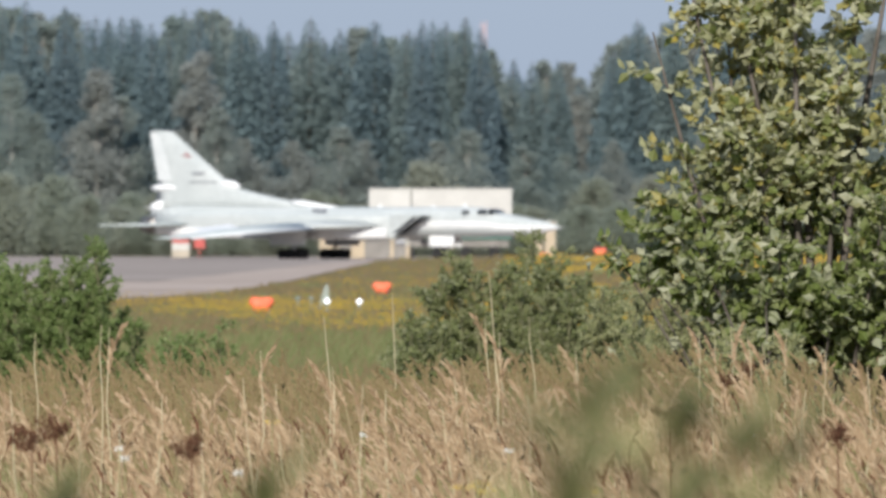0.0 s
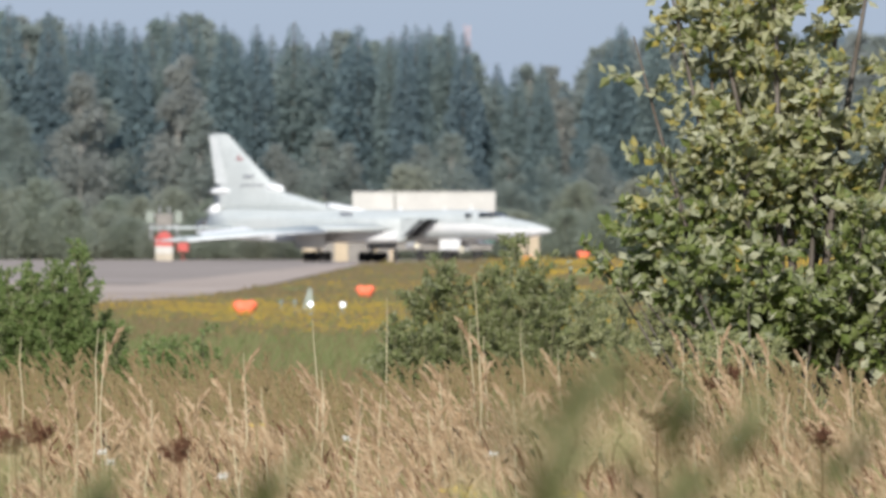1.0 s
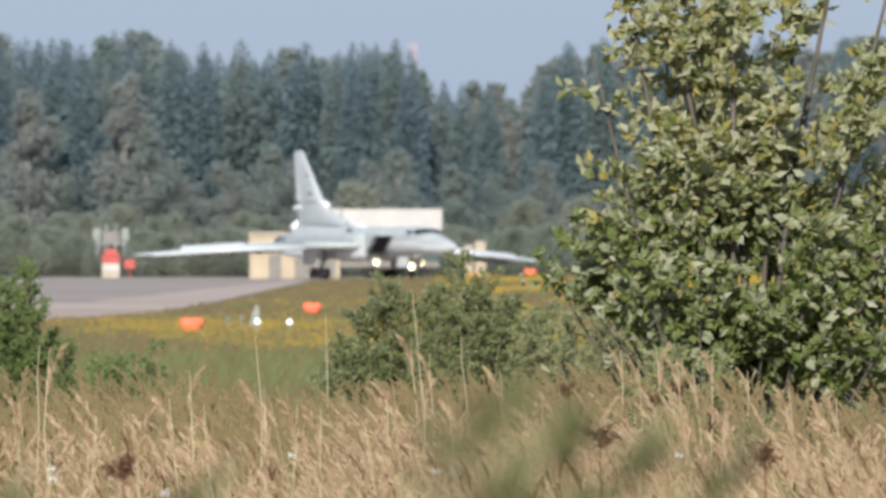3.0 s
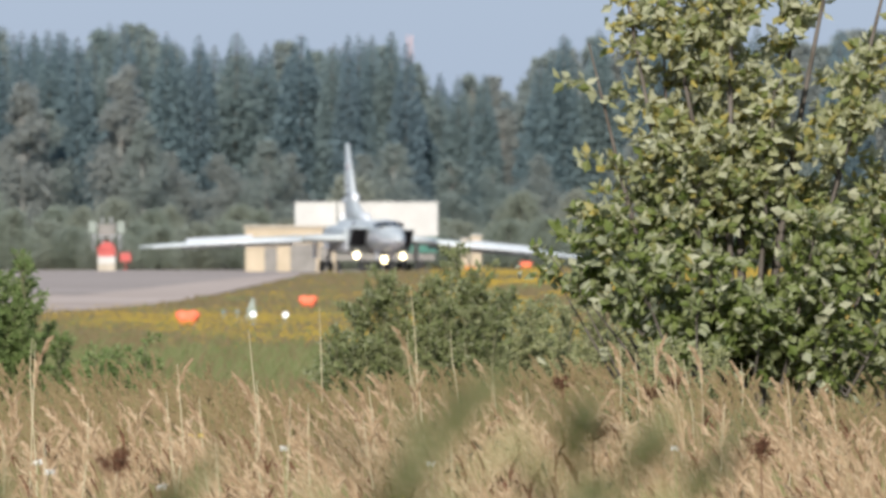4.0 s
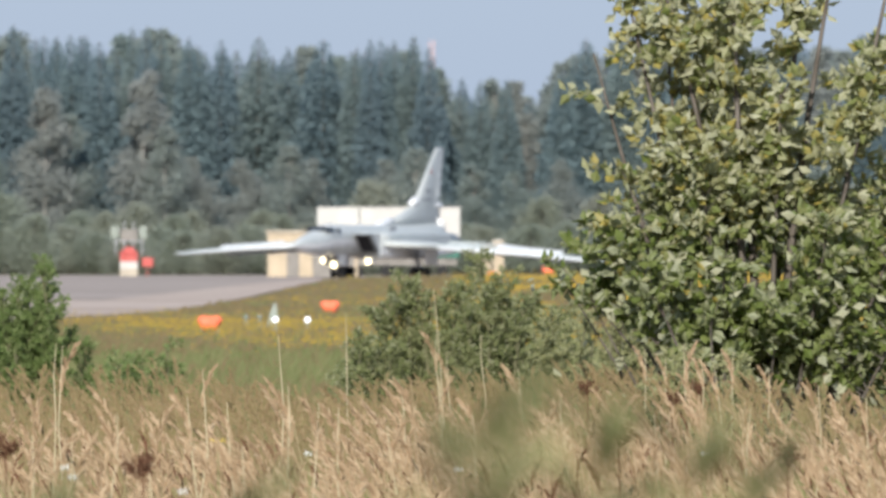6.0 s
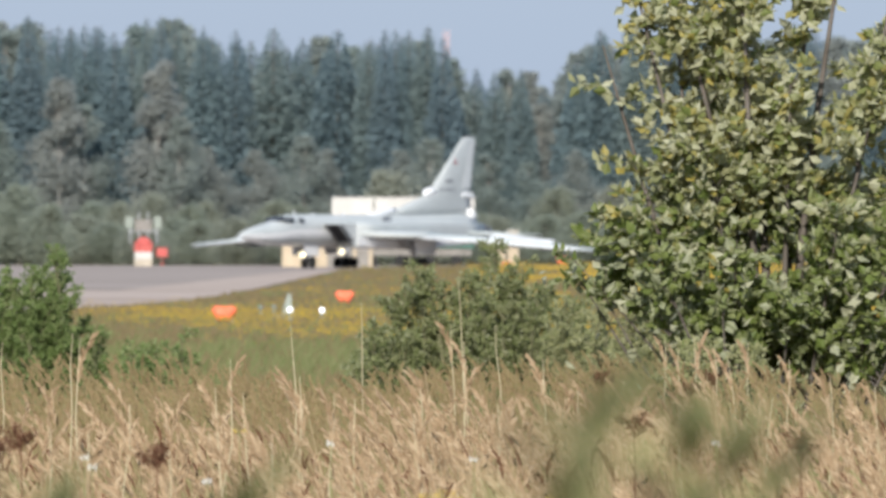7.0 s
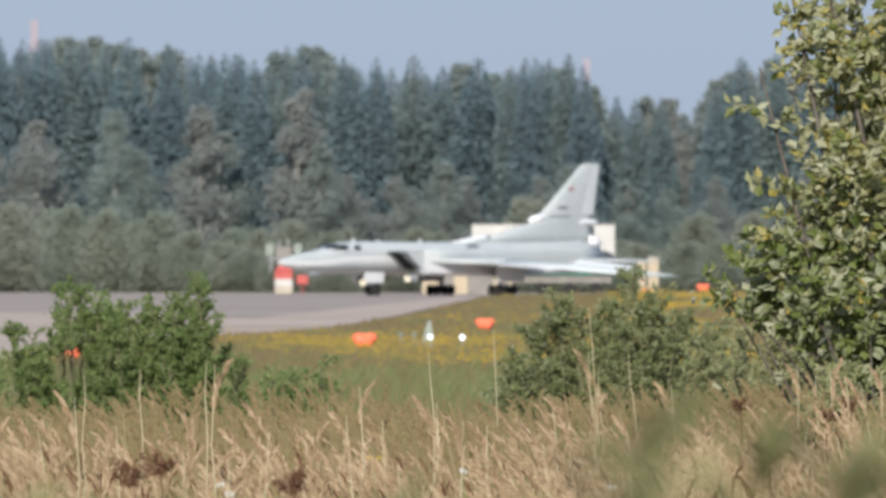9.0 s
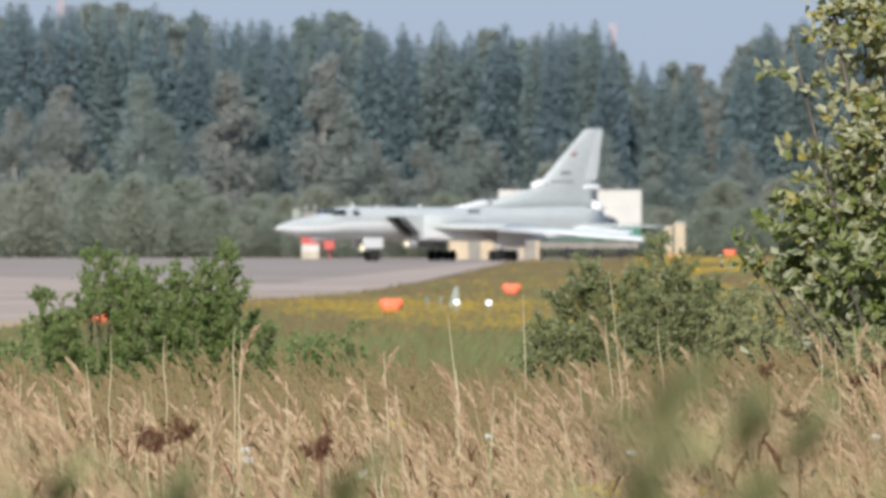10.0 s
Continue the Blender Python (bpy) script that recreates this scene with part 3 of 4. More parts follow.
def broadleaf(seed, height, radius, base, material, bark, leaf=0.7, count=4200, name="birch_tree"):
    rng = random.Random(seed)
    root = thing(name)
    V, F = [], []
    tube(V, F, [(0, 0, 0), (0.1, 0, height * 0.4), (-0.1, 0.1, height * 0.92)], [height * 0.011, height * 0.008, 0.02], 6)
    blobs = []
    for i in range(18):
        z = base + (height - base) * (i + 0.5) / 18
        k = (z - base) / (height - base)
        rr = radius * math.sin(math.pi * min(0.97, 0.18 + 0.74 * k)) * rng.uniform(0.6, 1.0)
        for j in range(3):
            a = rng.uniform(0, 6.28)
            c = Vector((rr * 0.6 * math.cos(a), rr * 0.6 * math.sin(a), z))
            blobs.append((c, rr * rng.uniform(0.4, 0.65)))
            tube(V, F, [(0, 0, z * 0.85), tuple(c)], [height * 0.004, 0.02], 4)
    raw("trunk", V, F, bark, root)
    V, F = [], []
    for _ in range(count):
        c, r = rng.choice(blobs)
        p = c + rnd_dir(rng) * r * rng.uniform(0.3, 1.2)
        d, n = rnd_dir(rng), (rnd_dir(rng) + Vector((0, 0, 0.3))).normalized()
        d = (d - n * d.dot(n)).normalized()
        sd = d.cross(n)
        s = leaf * rng.uniform(0.5, 1.2)
        i0 = len(V)
        V += [p, p + d * s * 0.5 + sd * s * 0.4, p + d * s, p + d * s * 0.5 - sd * s * 0.4]
        F.append((i0, i0 + 1, i0 + 2, i0 + 3))
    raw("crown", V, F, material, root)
    return root


def place(u, v_dist):
    """Side offset, in metres, of a sight line u at the distance v_dist."""
    return (u - 784) / 20900 * v_dist


# skyline of the wood: sight lines to the side and the drop of the canopy's edge below the picture's top
SKY_U = [-420, -230, -100, 0, 60, 130, 180, 250, 300, 340, 390, 410, 450, 500, 520, 560, 600, 640, 700, 740, 800, 840, 858, 875, 910, 960, 1000, 1040, 1060, 1090, 1130, 1200, 1500, 1900]
SKY_V = [25, 18, 14, 18, 20, 48, 38, 48, 48, 30, 34, 55, 58, 66, 76, 66, 62, 62, 70, 55, 52, 60, 84, 104, 120, 122, 116, 146, 120, 98, 58, 45, 45, 50]


def rise(v, y):
    """Height, in metres, at which a sight line v passes the distance y."""
    return EYE + (423 - v) / 20900 * y


def skyline(x):
    return rise(float(np.interp(784 + x * 20900 / 1300, SKY_U, SKY_V)), 1300)


def wood():
    rng = random.Random(5)
    protos = [spruce(s) for s in range(5)]
    leafy = [broadleaf(20 + s, 22.0, 4.2, 2.0, M_HAZEBIRCH, M_BARKPALE, 0.36, 13000) for s in range(4)]
    for p in protos:
        tagged(p, "tall blue-green spruce in the wood's edge, haze painted into its colour", "tree", "trees of the wood")
    for p in leafy:
        tagged(p, "grey-green birch among the spruces of the wood, paled with painted haze", "tree", "trees of the wood")
    used = set()

    def plant(src, x, y, top, wide):
        sc = top / (22.0 if src in leafy else 26.0)
        m = pose(x, y, 0, rng.uniform(-1, 1), rng.uniform(-1, 1), rng.uniform(0, 360)) @ Matrix.Diagonal((sc * wide, sc * wide, sc, 1))
        if src in used:
            src = copy_thing(src, m)
        used.add(src)
        src.matrix_basis = m

    for row in range(5):
        y = 1296 + row * 9
        x = -100.0 + rng.uniform(0, 3)
        while x < 105:
            top = skyline(x) * y / 1300 * rng.uniform(0.965, 1.045)
            grove = noise.noise(Vector((x * 0.09, row * 0.3, 2.0)))
            if row == 0:
                top *= rng.uniform(0.62, 0.88)
            src = rng.choice(leafy if rng.random() < 0.28 + 0.9 * grove else protos)
            plant(src, x * y / 1300, y + rng.uniform(-3, 3), top, rng.uniform(0.95, 1.3))
            x += rng.uniform(2.8, 4.6)
    # the spruces that stand out above the rest
    for u, v, wide in ((-330, 12, 1), (-212, 0, 1), (-185, -2, 1), (-148, 4, 1), (-100, 2, 1.2), (-53, -3, 1), (-29, 5, 1), (7, 10, 1), (40, 0, 1.1), (111, 10, 1), (162, 27, 0.9), (223, 27, 1), (267, 40, 1), (324, 13, 0.8), (351, 13, 0.8), (378, 14, 0.8), (424, 30, 1), (449, 46, 0.9),
                       (480, 36, 1), (544, 30, 1.2), (665, 36, 1.55), (716, 58, 0.9), (742, 34, 0.8), (770, 34, 0.8), (791, 36, 0.8), (816, 29, 1), (845, 50, 0.9), (943, 108, 1), (987, 106, 1), (1081, 84, 1), (1105, 60, 1), (1132, 34, 1.1), (1190, 25, 1.1), (1300, 20, 1), (1480, 22, 1), (1620, 25, 1)):
        y = 1292 + rng.uniform(-3, 3)
        plant(rng.choice(protos), place(u, y), y, rise(v, y), wide)
    # paler broadleaved trees before the spruces
    for u, v, wide in ((-200, 190, 1.3), (-120, 150, 1.2), (20, 130, 0.9), (60, 200, 1.2), (170, 125, 1.25), (215, 170, 1.2), (345, 95, 1.15), (385, 190, 1.3), (430, 245, 1.5), (520, 250, 1.5), (605, 225, 1.4), (640, 250, 1.5), (770, 250, 1.5), (825, 230, 1.4), (930, 260, 1.5), (1000, 270, 1.5), (1090, 250, 1.4), (1260, 220, 1.4), (1420, 230, 1.4), (1560, 210, 1.4)):
        y = 1278 + rng.uniform(-4, 4)
        plant(rng.choice(leafy), place(u, y), y, rise(v, y), wide)
    # closed mass of the wood behind the edge
    V, F = [], []
    for i in range(16000):
        x = rng.uniform(-115, 115)
        y = rng.uniform(1338, 1375)
        p = Vector((x * y / 1300, y, rng.uniform(0, 0.9) * skyline(x)))
        d, n = rnd_dir(rng), (rnd_dir(rng) + Vector((0, 0, 0.3))).normalized()
        d = (d - n * d.dot(n)).normalized()
        sd = d.cross(n)
        s = rng.uniform(0.9, 2.2)
        i0 = len(V)
        V += [p, p + d * s * 0.5 + sd * s * 0.4, p + d * s, p + d * s * 0.5 - sd * s * 0.4]
        F.append((i0, i0 + 1, i0 + 2, i0 + 3))
    tagged(raw("far_woods", V, F, M_HAZESPRUCE), "dense spruce wood behind the airfield, paled with painted haze", "woods", kind="stuff")
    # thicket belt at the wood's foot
    th = [broadleaf(50 + s, 8.0, 4.2, 0.4, M_HAZETHICKET, M_BARK, 0.3, 11000, "thicket_shrub") for s in range(3)]
    for p in th:
        tagged(p, "rounded olive-green willow thicket before the wood, paled with painted haze", "shrub", "thicket before the wood")
    used = set()
    spots = []
    for i in range(44):
        u = -360 + i * 52 + rng.uniform(-14, 14)
        top = float(np.interp(u, [-360, -200, 0, 110, 200, 300, 420, 700, 960, 1060, 1150, 1900], [8.6, 8.2, 7.6, 7.6, 4.6, 3.8, 4.8, 4.8, 3.6, 5.2, 5.5, 5.5]))
        spots.append((u, top * rng.uniform(0.85, 1.08), rng.uniform(1165, 1200)))
        if u > 150:
            spots.append((u + 20, rng.uniform(4, 9.5), rng.uniform(1235, 1265)))
    for u, top, y in spots:
        src = rng.choice(th)
        sc = top / 8.0
        m = pose((u - 784) / 20900 * y, y, 0, 0, 0, rng.uniform(-35, 35)) @ Matrix.Diagonal((max(0.8, sc), max(0.8, sc), sc, 1))
        if src not in used:
            used.add(src)
            src.matrix_basis = m
        else:
            copy_thing(src, m).matrix_basis = m


wood()


def leafy_bush(name, seed, stems, height, spread, leaf_len, leaf_wid, per_twig, material, bark, twigs, droop=0.0, base=0.1, singles=120, foot=0.1, low=None, split=0.0, curve=0.8, floor=None, holes=0.0, rise_min=0.25, gap=None):
    """Many-stemmed shrub: stems fan out from the foot, twigs leave them all along, leaves line the twigs.
    stems: list of (lean_x, lean_y, length)"""
    rng = random.Random(seed)
    root = thing(name)
    V, F, GV, GF = [], [], [], []
    for lx, ly, ln in stems:
        top = Vector((lx, ly, ln))
        pts = []
        bend = Vector((rng.uniform(-0.12, 0.12), rng.uniform(-0.12, 0.12), 0))
        for i in range(7):
            s = i / 6
            k = foot + (1 - foot) * s ** curve
            pts.append(Vector((lx * k, ly * k, ln * s)) + bend * math.sin(math.pi * s))
        r0 = 0.008 + 0.009 * ln
        WV, WF = [], []
        tube(WV, WF, pts, [r0 * (1 - 0.85 * i / 6) for i in range(7)], 6)
        for t in range(int(twigs * ln)):
            s = rng.uniform(base, 1.0)
            j = min(5, int(s * 6))
            p = pts[j].lerp(pts[j + 1], s * 6 - j)
            if floor and p.z < float(np.interp(p.x, *floor)) + rng.gauss(0, 0.06):
                continue
            if holes and noise.noise(p * 2.3 + Vector((seed, 0, 0))) + rng.gauss(0, 0.05) < -0.34 + holes:
                continue
            a = rng.uniform(0, 6.28)
            L = spread * (1.05 - 0.75 * s) * rng.uniform(0.5, 1.15) + 0.1
            d = Vector((math.cos(a), math.sin(a), rng.uniform(rise_min, 1.0 + rise_min) - droop)).normalized()
            q = p + d * L
            mid = p.lerp(q, 0.5) + Vector((0, 0, 0.04))
            tube(WV, WF, [p, mid, q], [0.006, 0.004, 0.002], 3)
            for k in range(per_twig):
                w = rng.uniform(0.15, 1.05)
                c = (p.lerp(mid, w * 2) if w < 0.5 else mid.lerp(q, w * 2 - 1)) + rnd_dir(rng) * 0.015
                if gap and math.hypot(c.x - gap[0], c.z - gap[1]) < gap[2]:
                    continue
                ld = (d * 0.5 + rnd_dir(rng) + Vector((0.25, 0, -0.1))).normalized()
                n = (rnd_dir(rng) * 0.8 + Vector((-0.05, -0.6, 0.5))).normalized()
                n = (n - ld * n.dot(ld)).normalized()
                sz = rng.uniform(0.65, 1.2)
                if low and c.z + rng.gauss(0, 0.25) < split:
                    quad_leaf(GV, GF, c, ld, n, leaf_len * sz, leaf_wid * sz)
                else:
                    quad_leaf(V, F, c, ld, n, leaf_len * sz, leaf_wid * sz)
        raw("stem", WV, WF, bark, root)
    crown = raw("crown", V, F, material, root)
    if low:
        raw("lower_crown", GV, GF, low, root, "greener leaves of the lower crown")
    # the outermost leaves, singly
    LV, LF = [], []
    quad_leaf(LV, LF, Vector(), Vector((1, 0, 0)), Vector((0, 0, 1)), leaf_len, leaf_wid)
    first = None
    for i in range(singles):
        lx, ly, ln = stems[i % len(stems)]
        z = rng.uniform(0.45, 1.0)
        c = Vector((lx * (foot + (1 - foot) * z ** curve), ly * z - 0.1, ln * z)) + Vector((rng.gauss(0, 0.2), -abs(rng.gauss(0, 0.2)), rng.gauss(0, 0.12)))
        if first is None:
            first = raw("leaf", LV, LF, material, crown)
            o = first
        else:
            o = new("leaf", first.data)
            o.parent = crown
        o.matrix_basis = Matrix.Translation(c) @ Euler((rng.uniform(0.3, 1.3), rng.uniform(-0.8, 0.8), rng.uniform(0, 6.28))).to_matrix().to_4x4()
    return root


# willow tree beside the meadow, 70 m away
rng = random.Random(11)
WILLOW_Y = 70.0
stems = [(-0.94, 0.1, 2.98), (-0.75, 0.1, 3.4), (-0.55, -0.3, 3.45), (-0.5, 0.2, 3.1), (-0.42, 0.3, 3.7), (-0.1, -0.35, 3.6), (-0.25, 0.0, 3.75), (0.36, 0.2, 3.75), (0.55, -0.2, 3.8), (0.9, 0.2, 3.7), (1.15, -0.1, 3.5), (0.15, -0.5, 2.7),
         (-0.4, -0.35, 2.5), (-1.16, -0.1, 1.72), (-1.12, 0.2, 1.6), (-1.0, 0.3, 1.78), (-0.92, -0.2, 1.9), (-0.7, -0.6, 1.75), (-0.2, -0.7, 1.8), (0.4, -0.75, 1.9), (0.9, -0.6, 2.1), (1.4, 0.0, 2.4), (-0.35, -0.6, 2.3), (0.7, -0.5, 2.8), (-0.98, 0.0, 1.5), (-0.72, -0.4, 1.5), (-0.3, -0.7, 1.45), (0.1, -0.8, 1.4), (0.5, -0.7, 1.45), (0.9, -0.7, 1.5), (1.5, -0.3, 1.6)]
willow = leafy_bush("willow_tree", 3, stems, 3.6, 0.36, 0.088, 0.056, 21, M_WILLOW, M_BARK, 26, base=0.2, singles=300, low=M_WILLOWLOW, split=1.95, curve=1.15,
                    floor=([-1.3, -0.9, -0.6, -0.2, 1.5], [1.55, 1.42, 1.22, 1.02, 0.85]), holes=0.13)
WILLOW_X = place(1440, WILLOW_Y)
willow.matrix_basis = pose(WILLOW_X, WILLOW_Y, 0)
tagged(willow, "bushy goat willow with silvery green and yellowing leaves", "tree")

# middle shrub, 100 m away
stems = [(random.uniform(-1.15, 1.15), random.uniform(-0.5, 0.5), 0) for _ in range(62)]
stems = [(x, y, random.uniform(0.66, 1.03) * float(np.interp(x, [-1.2, -0.9, -0.62, -0.35, -0.08, 0.1, 0.35, 0.7, 1.2], [0.9, 1.15, 1.56, 1.42, 1.6, 1.74, 1.45, 1.25, 0.95]))) for x, y, _ in stems]
shrub = leafy_bush("willow_shrub", 5, stems, 1.7, 0.22, 0.055, 0.021, 28, M_BUSH, M_BUSHSTEM, 26, base=0.25, foot=0.75, rise_min=0.7)
shrub.matrix_basis = pose(place(930, 100), 100, 0)
tagged(shrub, "low grey-green willow shrub in the tall grass", "shrub")

# saplings
stems = []
rng = random.Random(17)
for cx, half, top, n in ((-0.48, 0.2, 1.56, 11), (0.1, 0.22, 1.5, 10), (0.6, 0.19, 1.6, 11), (-0.85, 0.18, 1.22, 9), (0.86, 0.15, 1.12, 6), (-0.2, 0.3, 1.42, 11), (0.35, 0.28, 1.42, 11)):
    stems += [(cx + rng.gauss(0, 0.5) * half, rng.uniform(-0.35, 0.35), top * rng.uniform(0.64, 1.04)) for _ in range(n)]
sapl = leafy_bush("sapling_shrub", 8, stems, 1.6, 0.17, 0.04, 0.015, 42, M_LEFTBUSH, M_BUSHSTEM, 28, base=0.2, foot=0.85, rise_min=0.9, gap=(-0.48, 0.98, 0.15))
sapl.matrix_basis = pose(place(42, 100), 100, 0)
tagged(sapl, "fresh green sapling shrub at the meadow's edge", "shrub")

# low growth beside the shrubs
LOW = []
for u, y, h, half, seed, m in ((325, 105, 0.9, 0.32, 61, M_LEFTBUSH), (1110, 94, 1.25, 0.42, 62, M_SAGE), (1205, 86, 1.28, 0.4, 63, M_SAGE), (770, 108, 0.95, 0.3, 64, M_BUSH), (-260, 104, 1.0, 0.5, 65, M_LEFTBUSH), (1290, 68.6, 1.1, 0.34, 66, M_SAGE), (1400, 68.2, 1.0, 0.34, 67, M_SAGE)):
    rg = random.Random(seed)
    st = [(rg.uniform(-half, half), rg.uniform(-0.3, 0.3), h * rg.uniform(0.7, 1.05)) for _ in range(14)]
    o = leafy_bush("low_shrub", seed, st, h, 0.18, 0.05, 0.02, 20, m, M_BUSHSTEM, 24, base=0.15, foot=0.75, singles=40)
    o.matrix_basis = pose(place(u, y), y, 0)
    LOW.append(tagged(o, "low leafy shrub among the tall grass", "shrub", "low shrubs"))


# ================= grass =================
def reed_stem(V, F, rng, base, h, lean):
    """A stalk of two crossed slivers."""
    top = base + Vector((lean.x, lean.y, h))
    mid = base + Vector((lean.x * 0.3, lean.y * 0.3, h * 0.55))
    w = rng.uniform(0.0016, 0.0028)
    i = len(V)
    for p, k in ((base, 1), (mid, 0.8), (top, 0.45)):
        V += [p + Vector((-w * k, 0, 0)), p + Vector((w * k, 0.001, 0))]
    F += [(i, i + 1, i + 3, i + 2), (i + 2, i + 3, i + 5, i + 4)]
    return mid, top


def plume(V, F, rng, mid, top, size):
    """Nodding panicle: a slim bent spindle of many fine tufts."""
    d = (top - mid).normalized()
    side = Vector((-1 if rng.random() < 0.8 else 1, rng.uniform(-0.5, 0.5), 0))
    for k in range(12):
        s = k / 11
        c = top - d * size * (1 - s) * 0.8 + side * (size * 0.2 * s * s) - Vector((0, 0, size * 0.04 * s * s))
        w = size * 0.03 + 0.0012
        for q in range(3):
            dd = (d * (1.0 - 0.5 * s) + side * 0.45 * s + rnd_dir(rng) * (0.42 * math.sin(math.pi * (0.2 + 0.7 * s)))).normalized()
            n = Vector((rng.uniform(-0.4, 0.4), -1, rng.uniform(-0.2, 0.5))).normalized()
            sd = dd.cross(n).normalized()
            ln = size * rng.uniform(0.12, 0.24)
            i = len(V)
            V += [c - sd * w * 0.4, c + sd * w * 0.4, c + dd * ln * 0.6 + sd * w * 0.5, c + dd * ln, c + dd * ln * 0.6 - sd * w * 0.5]
            F.append((i, i + 1, i + 2, i + 3, i + 4))


def blade(V, F, rng, base, h, lean, w):
    p1 = base + Vector((lean.x * 0.35, lean.y * 0.35, h * 0.6))
    p2 = base + Vector((lean.x, lean.y, h * rng.uniform(0.8, 1.0)))
    sd = Vector((math.cos(rng.uniform(-0.9, 0.9)), rng.uniform(-0.5, 0.5), 0)) * w
    i = len(V)
    V += [base - sd, base + sd, p1 + sd * 0.8, p1 - sd * 0.8, p2]
    F += [(i, i + 1, i + 2, i + 3), (i + 3, i + 2, i + 4)]


def near_grass():
    rng = random.Random(21)
    SV, SF, PV, PF, BV, BF, WV, WF, DV, DF = [], [], [], [], [], [], [], [], [], []
    for n in range(17000):
        y = 31 + 29 * rng.random() ** 0.8
        x = place(rng.uniform(-330, 1760), y)
        g = noise.noise(Vector((x * 0.8, y * 0.16, 3.0))) + 0.25 * noise.noise(Vector((x * 3, y * 0.5, 1.0)))
        green = g < 0.1
        b = Vector((x, y, 0))
        hk = 0.9 + 0.3 * noise.noise(Vector((x * 0.6, y * 0.2, 9.0))) - (0.12 if green else 0.0)
        lean = Vector((rng.gauss(-0.07, 0.08), rng.gauss(0, 0.06), 0))
        k = rng.random()
        if rng.random() < 0.03:
            mid, top = reed_stem(DV, DF, rng, b, hk * rng.uniform(0.85, 1.1), lean)
            plume(DV, DF, rng, mid, top, rng.uniform(0.08, 0.14))
        elif k < (0.66 if green else 0.16):
            blade(BV, BF, rng, b, hk * rng.uniform(0.55, 1.0), lean * 2.4, rng.uniform(0.003, 0.007))
        elif k < (0.93 if green else 0.84):
            blade(SV, SF, rng, b, hk * rng.uniform(0.6, 1.08), lean * 1.9, rng.uniform(0.0015, 0.0038))
            blade(SV, SF, rng, b, hk * rng.uniform(0.5, 0.95), Vector((rng.gauss(-0.1, 0.12), rng.gauss(0, 0.1), 0)), rng.uniform(0.002, 0.0045))
        else:
            h = hk * (rng.uniform(0.9, 1.14) if rng.random() < 0.88 else rng.uniform(1.14, 1.32))
            mid, top = reed_stem(SV, SF, rng, b, h, lean * 1.6)
            if rng.random() < 0.85:
                plume(PV, PF, rng, mid, top, rng.uniform(0.15, 0.27))
    # the far edge of the dry grass, a close brown belt
    for n in range(13000):
        y = rng.uniform(58, 80)
        u = rng.uniform(-330, 1760)
        x = place(u, y)
        hk = 0.86 + 0.2 * noise.noise(Vector((x * 0.9, y * 0.15, 4.0))) + (0.07 if u > 1100 else 0.0)
        lean = Vector((rng.gauss(-0.05, 0.09), 0, 0))
        b = Vector((x, y, 0))
        blade(WV, WF, rng, b, hk * rng.uniform(0.7, 1.05), lean * 2, rng.uniform(0.002, 0.005))
        if rng.random() < 0.16:
            mid, top = reed_stem(WV, WF, rng, b, hk * rng.uniform(0.95, 1.15), lean * 1.6)
            plume(WV, WF, rng, mid, top, rng.uniform(0.12, 0.2))
    tagged(raw("dry_grass", SV, SF, M_STRAW), "tall dry golden reed grass stalks", "grass", kind="stuff")
    tagged(raw("grass_plumes", PV, PF, M_PLUME), "feathery tan seed heads of the reed grass", "grass", kind="stuff")
    tagged(raw("green_grass", BV, BF, M_BLADE), "green blades among the dry grass", "grass", kind="stuff")
    tagged(raw("brown_seed_heads", DV, DF, M_DOCK), "dark brown withered seed heads in the grass", "weed", kind="stuff")
    tagged(raw("brown_grass", WV, WF, M_FARSTRAW), "brown withered grass at the meadow's edge", "grass", kind="stuff")


near_grass()


def edge_of_meadow(y):
    """Where the meadow meets the pavement."""
    return float(np.interp(y, [100, 189, 228, 342, 377, 494, 778, 932, 945, 1120], [-30, -11.7, -10.9, -8.9, -6.9, -6.2, -5.4, -4.8, 70, 70]))


